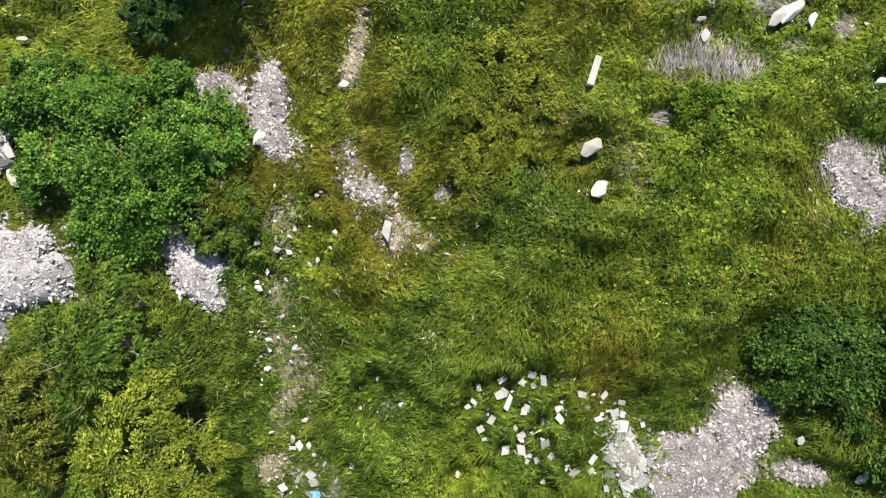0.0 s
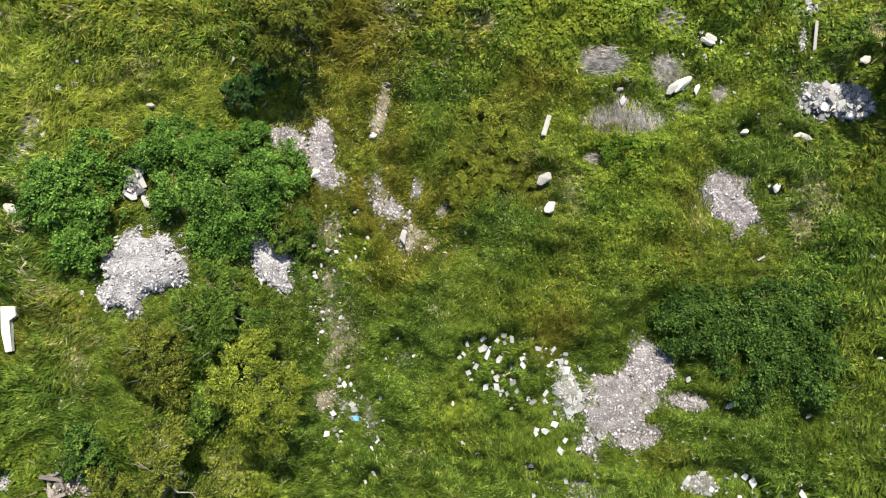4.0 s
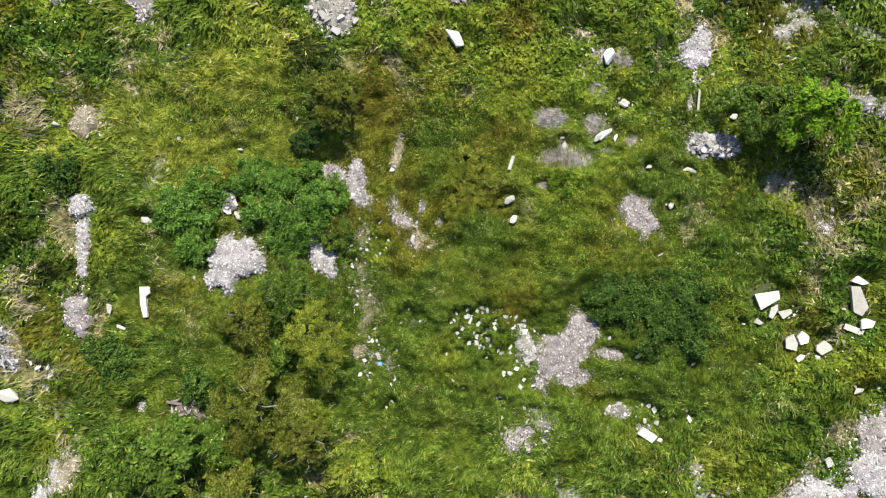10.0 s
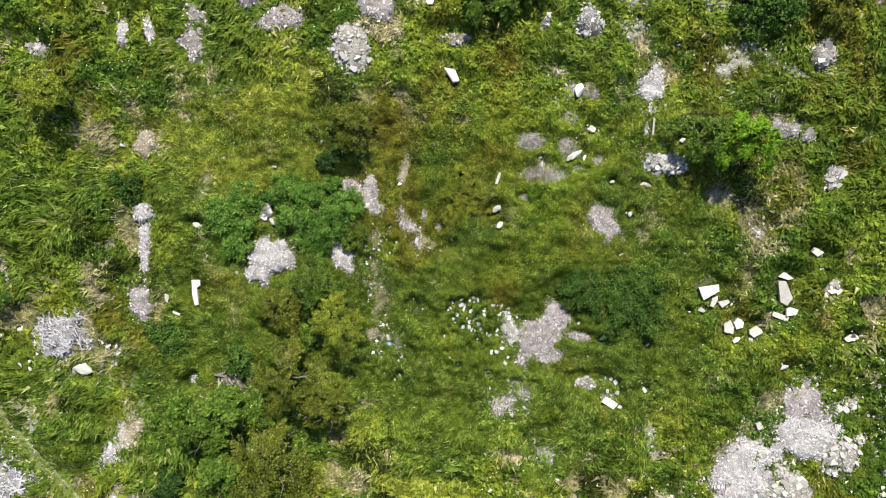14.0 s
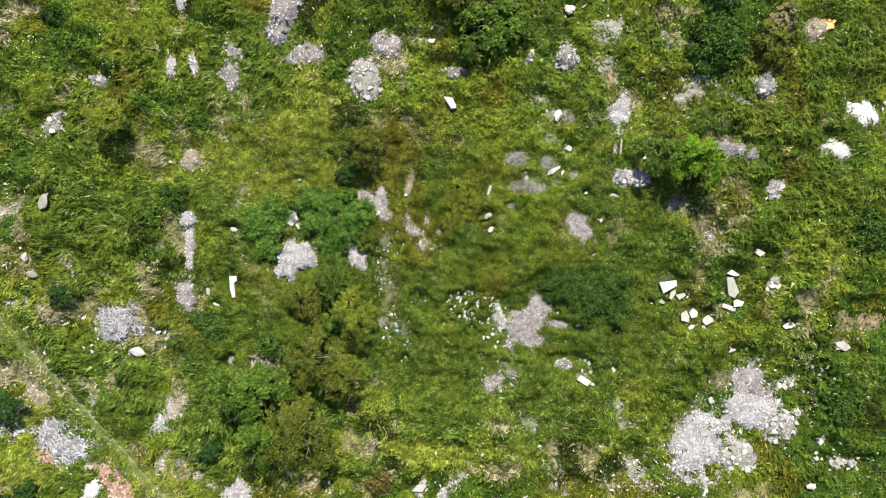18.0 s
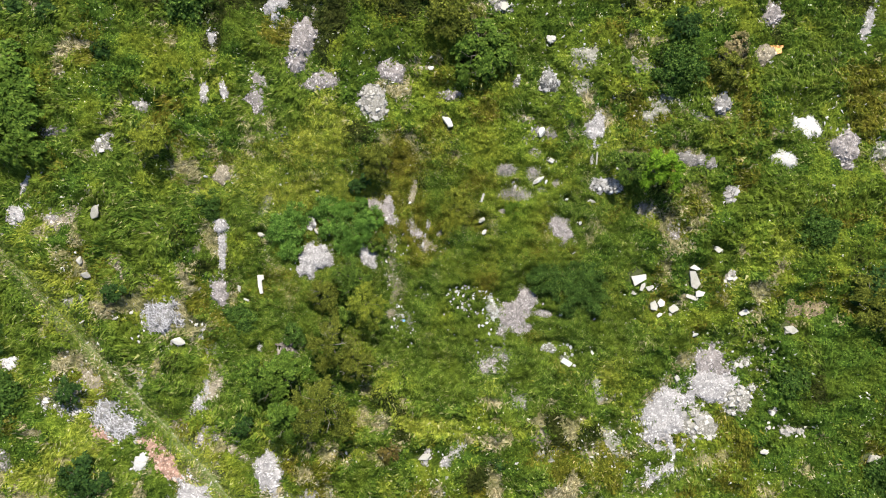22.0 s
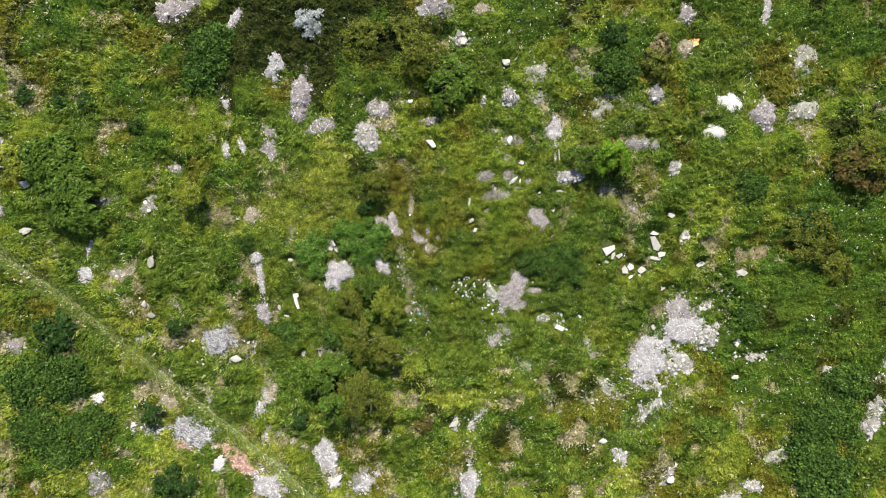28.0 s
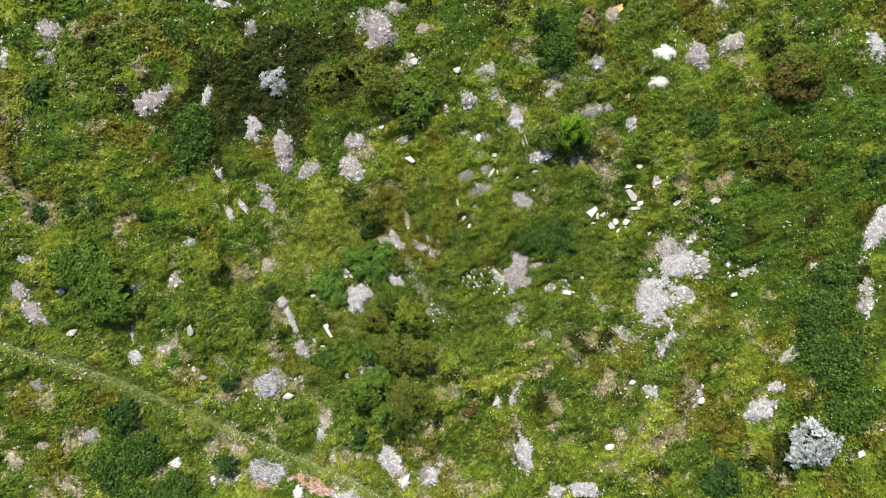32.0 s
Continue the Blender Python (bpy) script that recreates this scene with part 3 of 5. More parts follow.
def clumped_crown(r, R, height, size, gaps, most, seed):
    """Leaves in rounded clumps over a low dome: places, directions and normals."""
    ncl = int(np.clip(32 * (R / 1.1) ** 1.5, 18, 170))
    w, q = r.uniform(0, 6.283, ncl), np.sqrt(r.uniform(0, 1, ncl))
    edge = 1 + 0.34 * (wave(np.cos(w), np.sin(w), 0.55, 900 + seed, 3) - 0.5) * 2
    cx, cy = np.cos(w) * q * R * 0.8 * edge, np.sin(w) * q * R * 0.8 * edge
    dome = np.sqrt(np.clip(1 - q ** 2, 0, 1))
    cz = height * 0.16 + height * 0.72 * dome * r.uniform(0.55, 1.05, ncl)
    crad = R * r.uniform(0.1, 0.27, ncl) * (1 if ncl > 20 else 1.25)
    keep = r.uniform(0, 1, ncl) > gaps * 0.35
    cx, cy, cz, crad = cx[keep], cy[keep], cz[keep], crad[keep]
    per = (3.0 * (1 - gaps * 0.5) * math.pi * crad ** 2 / (0.42 * size * size * 0.62)).astype(int) + 6
    per = np.minimum(per, int(most / max(1, len(per))))
    shoots = 9
    sd = r.normal(0, 1, (len(per), shoots, 3)) + np.array([0, 0, 0.45])
    sd += 0.5 * np.stack([cx, cy, cz * 0.4], 1)[:, None] / R
    sd /= np.linalg.norm(sd, axis=2, keepdims=True)
    sd[:, :, 2] = np.where(sd[:, :, 2] < -0.25, -sd[:, :, 2], sd[:, :, 2])
    sl = crad[:, None] * r.uniform(0.75, 1.75, (len(per), shoots))
    idx = np.repeat(np.arange(len(per)), per)
    n = len(idx)
    pick = r.integers(0, shoots, n)
    d = sd[idx, pick]
    t = r.uniform(0.08, 1.0, n) ** 0.75
    wob = r.normal(0, 1, (n, 3)) * (crad[idx] * (0.24 - 0.1 * t) + size * 0.25)[:, None]
    c = np.stack([cx[idx], cy[idx], cz[idx]], 1) + d * (sl[idx, pick] * t)[:, None] * np.array([1, 1, 0.75]) + wob * np.array([1, 1, 0.6])
    c[:, 2] = np.clip(c[:, 2], 0.05, height * 1.12)
    along = d * 0.9 + r.normal(0, 0.6, (n, 3)) * np.array([1, 1, 0.45])
    up = np.array([0, 0, 0.9]) + d * 0.6 + 0.5 * c * np.array([1, 1, 0]) / R + r.normal(0, 0.3, (n, 3))
    return c, along, up


def sprayed_crown(r, R, height, size, gaps, most, seed):
    """Leaves along flat sprays that reach outwards from the limbs, in several boughs with gaps between."""
    boughs = int(np.clip(6 + 4 * R, 8, 17))
    bw, bq = 2.4 * np.arange(boughs) + r.uniform(-0.4, 0.4, boughs), np.sqrt((np.arange(boughs) + 0.3) / boughs) * 0.72
    rim = 1 + 0.55 * (wave(np.cos(bw), np.sin(bw), 0.6, 900 + seed, 2) - 0.5) * 2
    bx, by = np.cos(bw) * bq * R * rim, np.sin(bw) * bq * R * rim
    bz = height * (0.3 + 0.66 * np.sqrt(1 - bq ** 2) * r.uniform(0.5, 1.0, boughs))
    per = 10
    home = np.repeat(np.arange(boughs), per)
    m = len(home)
    reach = R * r.uniform(0.2, 0.46, m) * (1.1 - 0.2 * gaps)
    fw = bw[home] + r.normal(0, 1.1, m) * (1.6 - bq[home])
    lift = r.uniform(-0.25, 0.5, m) * (1 - bq[home])
    n = int(min(most, 5.2 * (1 - 0.45 * gaps) * math.pi * R * R / (0.3 * size * size)))
    f = r.choice(m, n, p=reach / reach.sum())
    t = r.uniform(0, 1, n) ** 0.8
    side = r.choice((-1.0, 1.0), n)
    out = r.uniform(0, 1, n) * 0.3 * (1.05 - t) ** 0.7 * reach[f] + 0.3 * size * r.uniform(0, 1, n)
    cw, sw = np.cos(fw[f]), np.sin(fw[f])
    go = t * reach[f] + 0.6 * out
    c = np.stack([bx[home[f]] + cw * go - sw * side * out, by[home[f]] + sw * go + cw * side * out,
                  bz[home[f]] + (lift[f] * t - 0.35 * t * t) * reach[f] + r.normal(0, 0.035, n) * R], 1)
    c[:, 2] = np.clip(c[:, 2], 0.05, height * 1.1)
    turn = fw[f] + side * r.uniform(0.3, 1.0, n)
    along = np.stack([np.cos(turn), np.sin(turn), lift[f] - 0.5 * t + r.normal(0, 0.25, n)], 1)
    up = np.array([0, 0, 0.75]) + 0.75 * c * np.array([1, 1, 0]) / R + np.stack([cw, sw, 0 * cw], 1) * (0.55 * t)[:, None] + r.normal(0, 0.28, (n, 3))
    return c, along, up


def bush(x, y, wide, height, kind):
    name, label, category, leaf, gaps = BUSH[kind]
    seed = len(PLANTS)
    r = np.random.default_rng(500 + seed)
    rr = float(spread(x, y))
    z0 = float(gz(x, y))
    size_word = "small " if wide < 1.9 else "large " if wide > 4.4 else ""
    ob = thing(name, x, y, z0, size_word + label, category, "bushes and trees")
    PLANTS.append(ob)
    R = wide * 0.5
    low = kind in ("bramble", "olivelow", "feather", "maple")
    # trunk and limbs
    thick = 0.03 + 0.022 * wide
    lean = Vector((r.uniform(-0.1, 0.1) * R, r.uniform(-0.1, 0.1) * R, 0))
    crown_base = height * (0.12 if low else 0.3)
    tv, tf = tube([(0, 0, -0.05), lean * 0.5 + Vector((0, 0, crown_base * 0.6 + 0.05)), lean + Vector((0, 0, height * 0.6))], [thick, thick * 0.75, thick * 0.3], 7)
    part("trunk", mesh_of("trunk", tv, tf, BARK, True), ob)
    for i in range(7):
        w = 6.283 * (i + r.uniform(-0.3, 0.3)) / 7
        reach = R * (r.uniform(0.3, 0.55) if low else r.uniform(0.55, 0.85))
        p0 = lean * 0.5 + Vector((0, 0, height * r.uniform(0.15, 0.4)))
        p2 = Vector((math.cos(w) * reach, math.sin(w) * reach, height * (r.uniform(0.3, 0.5) if low else r.uniform(0.58, 0.8))))
        p1 = p0.lerp(p2, 0.5) + Vector((0, 0, height * 0.08))
        lv, lf = tube([p0, p1, p2], [thick * 0.42, thick * 0.26, thick * 0.07], 5)
        wood = TWIG if kind in ("grey", "greytwig") else SNAG if kind in ("olive", "rust", "yellow") else BARK
        limb = part("limb", mesh_of("limb", lv, lf, wood, True), ob)
        if not low:
            for k in range(2):
                b0 = p1.lerp(p2, 0.3 + 0.4 * k)
                b1 = b0 + Vector((math.cos(w + 0.9 - 1.8 * k), math.sin(w + 0.9 - 1.8 * k), 0.35)) * R * 0.3
                lv, lf = tube([b0, b1], [thick * 0.12, thick * 0.04], 4)
                part("twig", mesh_of("twig", lv, lf, wood, True), limb)
    size = leaf * rr ** (0.9 if rr < 1.6 else 0.95)
    most = 19000 if rr < 1.6 else 10500
    if low and kind != "olivelow":
        c, along, up = clumped_crown(r, R, height, size, gaps, most, seed)
    else:
        c, along, up = sprayed_crown(r, R, height, size * 0.9, gaps, most, seed)
    n = len(c)
    ln = size * r.uniform(0.6, 1.45, n)
    wd = ln * (0.74 if kind in ("maple", "bramble", "green") else 0.48) * r.uniform(0.8, 1.2, n)
    if rr < 1.6:
        me = mesh_same("crown", leaf_quads(c, along, up, ln, wd), [(0, 1, 2, 3)], CROWN[kind])
    else:
        me = mesh_same("crown", leaf_points(c, along, up, ln * 1.15, wd * 1.15), [(0, 1, 2)], CROWN[kind])
    part("crown", me, ob)


def reeds(x, y, length, width, angle):
    """Flattened dry stalks over stones."""
    z0 = float(gz(x, y))
    n = int(1300 * min(3.0, length * width))
    u, v = np.clip(rng.normal(0, 0.3, n), -0.75, 0.75) * length, np.clip(rng.normal(0, 0.28, n), -0.7, 0.7) * width
    ca, sa = math.cos(radians(angle)), math.sin(radians(angle))
    px, py = u * ca - v * sa, u * sa + v * ca
    w = radians(angle + 90) + rng.normal(0, 0.35, n)
    c = np.stack([px, py, gz(px + x, py + y) - z0 + rng.uniform(0.03, 0.16, n)], 1)
    along = np.stack([np.cos(w), np.sin(w), rng.normal(0.1, 0.2, n)], 1)
    q = leaf_quads(c, along, np.tile([0, 0, 1.0], (n, 1)) + rng.normal(0, 0.3, (n, 3)), rng.uniform(0.2, 0.6, n), rng.uniform(0.008, 0.018, n))
    ob = thing("dry_reeds", x, y, z0, "mat of dry grey reed stalks over stones", "dry reeds", "reed mats")
    part("reed_mat", mesh_same("reed_mat", q, [(0, 1, 2, 3)], REED), ob, kind="stuff")
    size = 0.04 * rng.uniform(0.5, 1.5, n // 6)
    k = chips(n // 6, size) + c[: n // 6, None] * np.array([1, 1, 0.3])
    part("gravel", mesh_same("gravel", k, CHIP, STONE["grey"]), ob, kind="stuff")
    COVER.append((x, y, length * 0.5, width * 0.5, angle, 0.8))


def twig(x, y, length, angle, forks=2):
    """A bleached dead branch lying on the plants."""
    r = random.Random(int(x * 100 + y * 37))
    z = float(gz(x, y)) + 0.16
    ob = thing("dead_branch", x, y, z, "thin bleached dead branch lying on grass", "branch", "dead branches")
    pts = [Vector((-length / 2, 0, -0.08)), Vector((-length * 0.1, length * 0.06, 0.02)), Vector((length / 2, -length * 0.03, 0))]
    m = pose(0, 0, 0, 0, 0, angle)
    tv, tf = tube([m @ p for p in pts], [0.012, 0.01, 0.004], 5)
    part("stem", mesh_of("stem", tv, tf, TWIG, True), ob)
    for i in range(forks):
        b = pts[0].lerp(pts[2], 0.3 + 0.25 * i)
        e = b + Vector((length * 0.25, length * r.uniform(0.12, 0.25) * (1 if i % 2 else -1), 0.02))
        tv, tf = tube([m @ b, m @ e], [0.008, 0.003], 5)
        part("side_twig", mesh_of("side_twig", tv, tf, TWIG, True), ob)


def ribbon(name, pts, half, material, lift, seed, label, category):
    """A strip laid along the track, with uneven edges."""
    fine = []
    for p, q in zip(pts, pts[1:]):
        for k in range(24):
            fine.append(Vector(p).lerp(Vector(q), k / 24))
    verts, faces = [], []
    for i, p in enumerate(fine):
        d = (fine[min(i + 3, len(fine) - 1)] - fine[max(i - 3, 0)]).normalized()
        s = Vector((-d.y, d.x))
        for k in range(7):
            f = (k / 3 - 1)
            g = half * (1 + 0.7 * (float(wave(np.array(p.x), np.array(p.y), 0.8, seed + (k > 3), 3)) - 0.5))
            x, y = p.x + s.x * f * g, p.y + s.y * f * g
            verts.append((x, y, float(gz(x, y)) + lift - (0.05 if k in (0, 6) else 0)))
        if i:
            for k in range(6):
                q = (i - 1) * 7 + k
                faces.append((q, q + 1, q + 8, q + 7))
    ob = new(name, mesh_of(name, verts, faces, material, True))
    return tagged(ob, label, category, kind="structure")


TRACK = [
    (-42.53, 10.99),
    (-39.38, 7.92),
    (-35.30, 4.43),
    (-31.27, 0.81),
    (-27.48, -3.32),
    (-23.68, -7.41),
    (-19.88, -11.48),
    (-16.10, -15.61),
    (-13.24, -19.26),
    (-9.90, -24.36),
]


def offset(pts, d):
    out = []
    for i, p in enumerate(pts):
        a, b = Vector(pts[max(i - 1, 0)]), Vector(pts[min(i + 1, len(pts) - 1)])
        t = (b - a).normalized()
        out.append((p[0] - t.y * d, p[1] + t.x * d))
    return out


ribbon("track", TRACK, 0.85, PATHGRASS, 0.035, 60, "worn grassy vehicle track crossing the field", "track")
ribbon("rut", offset(TRACK, 0.1), 0.09, RUT, 0.045, 70, "pale trodden rut in the grassy track", "rut")
ribbon("rut", offset(TRACK, -1.25), 0.07, RUT, 0.045, 80, "pale trodden rut in the grassy track", "rut")

# ---- rubble heaps ----
heap(-8.70, -0.62, 2.5, 1.9, 35, 0.5, 'white', 40)
heap(-5.01, -0.59, 2.04, 1.09, -62, 0.22, 'white', 34)
heap(-4.50, 3.15, 1.4, 0.9, -20, 0.10, 'pinkish', 14)
heap(-3.50, 2.63, 1.98, 1.04, 97, 0.16, 'pinkish', 30)
heap(-1.81, 4.18, 1.72, 0.55, 76, 0.08, 'beige', 12)
heap(-1.62, 1.25, 1.9, 0.85, -62, 0.08, 'pinkish', 22)
heap(-0.78, 1.81, 0.95, 0.40, 80, 0.06, 'grey', 8)
heap(-0.55, 0.22, 1.60, 0.94, -20, 0.05, 'beige', 6)
heap(-0.01, 1.05, 0.64, 0.40, 60, 0.05, 'grey', 6)
heap(3.60, -4.15, 1.82, 0.94, -72, 0.16, 'tiles', 40)
heap(5.02, -4.66, 2.91, 2.22, -10, 0.14, 'pinkish', 40)
heap(6.03, -3.43, 1.71, 1.25, 70, 0.16, 'pinkish', 26)
heap(7.23, -4.56, 1.47, 0.56, -12, 0.08, 'pinkish', 16)
heap(5.56, -5.50, 2.15, 0.80, 10, 0.08, 'pinkish', 18)
heap(4.30, -5.72, 1.22, 0.76, -40, 0.06, 'pinkish', 12)
heap(8.45, 1.31, 2.08, 1.17, -52, 0.20, 'pinkish', 30)
heap(-1.08, -3.27, 0.76, 0.67, -0, 0.05, 'grey', 10)
heap(-2.48, -4.73, 1.21, 0.90, -40, 0.05, 'grey', 14)
heap(-8.85, 1.91, 1.12, 0.57, 66, 0.35, 'slab', 12)
heap(-3.41, -4.47, 0.75, 0.60, 60, 0.04, 'beige', 6)
heap(-10.50, -6.66, 1.79, 1.13, -20, 0.25, 'planks', 14)
heap(-12.48, -6.70, 0.56, 0.38, 60, 0.06, 'white', 5)
heap(-9.65, -6.61, 0.49, 0.95, 80, 0.1, 'beige', 5)
heap(7.62, -6.89, 1.53, 0.80, -15, 0.12, 'tiles', 16)
heap(8.61, -7.55, 0.99, 0.61, -20, 0.1, 'tiles', 9)
heap(4.19, -7.36, 2.00, 1.03, -20, 0.1, 'grey', 20)
heap(11.54, 4.34, 1.82, 1.11, -10, 0.35, 'slate', 34)
heap(10.88, 8.15, 2.70, 1.50, 78, 0.14, 'white', 30)
heap(10.59, 6.09, 1.45, 0.22, 88, 0.05, 'white', 6)
heap(6.50, 7.89, 1.35, 0.82, 50, 0.1, 'grey', 9)
heap(7.94, 7.84, 0.58, 0.53, 0, 0.1, 'grey', 3)
heap(6.01, 8.97, 1.21, 0.72, 0, 0.04, 'beige', 5)
heap(16.11, 1.18, 1.44, 0.62, -65, 0.06, 'pinkish', 8)
heap(-15.20, 1.77, 1.33, 1.04, 90, 0.3, 'white', 16)
heap(-15.08, -0.11, 3.19, 0.75, -88, 0.22, 'white', 26)
heap(-15.21, -2.87, 1.91, 1.62, 70, 0.32, 'pinkish', 26)
heap(-15.02, 5.34, 1.33, 1.33, 30, 0.3, 'beige', 9)
heap(-19.17, -4.54, 2.66, 2.14, -15, 0.4, 'lath', 70)
heap(-18.09, -6.21, 0.81, 0.75, 60, 0.15, 'white', 5)
heap(-15.64, -9.15, 3.04, 1.16, 62, 0.12, 'beige', 14)
heap(-19.87, -8.39, 1.74, 0.52, 85, 0.05, 'beige', 5)
heap(-16.50, -5.57, 0.98, 0.32, 60, 0.08, 'white', 4)
heap(-16.24, 10.96, 1.57, 0.64, 88, 0.12, 'white', 10)
heap(-14.93, 10.96, 1.80, 0.64, -80, 0.12, 'white', 10)
heap(-12.59, 10.97, 2.90, 1.27, -85, 0.2, 'pinkish', 20)
heap(-8.39, 11.57, 2.26, 1.68, 15, 0.25, 'pinkish', 18)
heap(-4.44, 10.32, 2.43, 2.03, -50, 0.35, 'blocks', 26)
heap(-3.22, 12.33, 1.91, 1.38, -10, 0.25, 'pinkish', 10)
heap(0.61, 10.70, 1.78, 0.79, -6, 0.15, 'pinkish', 10)
heap(-0.98, 12.54, 1.32, 0.59, 0, 0.06, 'beige', 4)
heap(7.56, 11.54, 1.80, 1.34, 70, 0.5, 'slate', 20)
heap(5.42, 11.64, 0.99, 0.46, 75, 0.2, 'slate', 4)
heap(10.17, 13.27, 2.18, 1.39, 0, 0.15, 'dusty', 4)
heap(9.85, 11.28, 1.72, 1.32, -20, 0.12, 'dusty', 4)
heap(15.26, 9.66, 3.05, 1.51, 10, 0.12, 'dusty', 6)
heap(18.16, 9.18, 1.98, 0.66, -20, 0.06, 'dusty', 3)
heap(19.47, 9.97, 1.68, 1.68, -30, 0.4, 'slab', 9)
heap(17.89, 6.08, 2.67, 1.22, -14, 0.3, 'grey', 22)
heap(20.07, 3.77, 1.68, 1.16, 55, 0.25, 'slab', 14)
heap(25.54, 8.16, 2.49, 1.91, -70, 0.25, 'powder', 4)
heap(23.90, 6.10, 2.20, 1.61, -15, 0.2, 'powder', 5)
heap(28.22, 6.86, 2.35, 1.91, -50, 0.45, 'pinkish', 8)
heap(31.37, 6.70, 2.93, 1.81, 2, 0.4, 'dusty', 4)
heap(-23.16, 7.40, 1.84, 1.12, 61, 0.25, 'blocks', 10)
heap(-9.53, 14.29, 4.11, 1.69, 68, 0.5, 'pinkish', 22)
heap(-15.76, 14.62, 2.05, 0.73, -80, 0.2, 'white', 9)
heap(-15.57, 14.68, 1.97, 0.70, -91, 0.1, 'grey', 5)
heap(-11.24, 17.19, 2.63, 1.60, 76, 0.3, 'white', 10)
heap(22.76, 13.43, 1.54, 1.32, 30, 0.35, 'beige', 6)
heap(23.34, 16.12, 1.81, 1.29, 67, 0.3, 'pinkish', 6)
heap(29.83, 15.68, 3.01, 0.69, 72, 0.15, 'white', 8)
heap(32.07, 10.81, 2.67, 1.90, 67, 0.1, 'dusty', 6)
heap(16.29, 1.11, 1.29, 0.86, -53, 0.06, 'pinkish', 5)
heap(-18.76, 23.23, 3.95, 1.78, 11, 0.3, 'pinkish', 12)
heap(-13.90, 21.41, 1.88, 1.03, 61, 0.25, 'white', 7)
heap(2.25, 20.19, 2.35, 1.03, -1, 0.2, 'white', 8)
heap(4.36, 17.00, 1.60, 1.31, -9, 0.2, 'slab', 5)
heap(6.61, 19.26, 1.69, 1.13, -29, 0.2, 'beige', 5)
heap(2.65, 21.10, 3.49, 2.67, -59, 0.4, 'pinkish', 14)
heap(4.97, 21.92, 2.25, 0.92, -14, 0.2, 'pinkish', 6)
heap(6.58, 19.24, 1.74, 1.23, -4, 0.2, 'beige', 4)
heap(-9.19, 28.60, 3.08, 0.72, -32, 0.2, 'white', 6)
heap(-7.75, 25.50, 1.85, 1.44, 26, 0.15, 'grey', 7)
heap(-24.59, 32.81, 3.09, 2.06, -54, 0.2, 'pinkish', 8)
heap(-25.70, 30.66, 1.96, 1.44, -24, 0.15, 'grey', 6)
heap(-29.29, 32.37, 2.57, 0.92, 56, 0.15, 'white', 4)
heap(-18.28, 23.27, 2.87, 1.54, 14, 0.2, 'pinkish', 10)
heap(-13.96, 21.35, 2.15, 1.02, 51, 0.2, 'pinkish', 6)
heap(-36.20, 10.04, 3.81, 1.85, -52, 0.3, 'pinkish', 12)
heap(-36.76, 12.09, 2.05, 1.34, -84, 0.2, 'pinkish', 5)
heap(-35.19, 14.87, 1.34, 0.82, -14, 0.12, 'white', 4)
heap(-26.15, -9.78, 3.02, 2.84, -23, 0.10, 'ring', 14)
heap(-22.51, -11.75, 3.79, 2.15, -28, 0.3, 'lath', 60)
heap(-23.51, -12.65, 1.72, 0.69, -33, 0.08, 'brick', 5)
heap(-19.38, -14.39, 4.6, 1.55, -50, 0.12, 'brick', 14)
heap(-20.81, -14.57, 1.72, 1.21, 67, 0.2, 'powder', 4)
heap(-17.08, -17.19, 3.45, 1.72, -38, 0.3, 'white', 12)
heap(-24.08, -8.95, 1.72, 1.12, -53, 0.12, 'beige', 6)
heap(-11.98, -15.53, 3.37, 1.68, -79, 0.3, 'white', 12)
heap(-11.64, -17.57, 1.50, 1.03, 51, 0.25, 'blocks', 4)
heap(-9.17, -17.86, 2.43, 1.87, 31, 0.12, 'grey', 10)
heap(-14.03, -14.03, 2.06, 0.94, -29, 0.1, 'beige', 5)
heap(-16.99, -17.21, 3.28, 1.78, -44, 0.3, 'white', 10)
heap(-0.54, -19.30, 3.36, 1.78, 71, 0.35, 'white', 12)
heap(0.92, -14.23, 2.06, 0.94, 53, 0.12, 'white', 6)
heap(-0.98, -14.31, 1.22, 0.47, 71, 0.06, 'white', 3)
heap(15.08, -15.73, 3.27, 1.68, 33, 0.15, 'white', 12)
heap(11.99, -19.08, 1.59, 1.31, -69, 0.12, 'white', 8)
heap(15.59, -21.49, 2.90, 0.75, 46, 0.1, 'white', 8)
heap(24.73, -21.07, 3.08, 0.93, 21, 0.15, 'dusty', 6)
heap(22.49, -23.27, 1.49, 1.31, -9, 0.2, 'white', 5)
heap(20.43, -24.61, 3.06, 1.94, 24, 0.25, 'white', 10)
heap(22.45, -23.33, 1.84, 1.12, 36, 0.2, 'dusty', 3)
heap(25.22, -21.10, 2.04, 1.12, 26, 0.15, 'dusty', 3)
heap(33.22, -19.11, 3.26, 1.33, 61, 0.25, 'blocks', 10)
heap(36.67, -13.95, 4.69, 1.63, 42, 0.3, 'white', 12)
heap(43.22, 1.17, 2.85, 1.63, -84, 0.25, 'white', 8)
heap(39.28, -1.44, 1.73, 1.02, -84, 0.15, 'dusty', 3)
heap(2.98, -24.89, 3.06, 1.33, -29, 0.25, 'white', 8)
heap(0.64, -23.87, 1.84, 1.33, -24, 0.25, 'white', 5)
heap(-9.06, -18.03, 2.35, 1.33, 36, 0.15, 'white', 6)
heap(-43.16, -1.68, 2.26, 1.65, -34, 0.25, 'beige', 6)
heap(-40.41, -1.43, 1.34, 1.03, -4, 0.1, 'beige', 4)
heap(-39.46, -5.66, 3.39, 2.26, -44, 0.08, 'beige', 8)
heap(-35.76, -2.36, 2.05, 1.13, 46, 0.06, 'beige', 5)
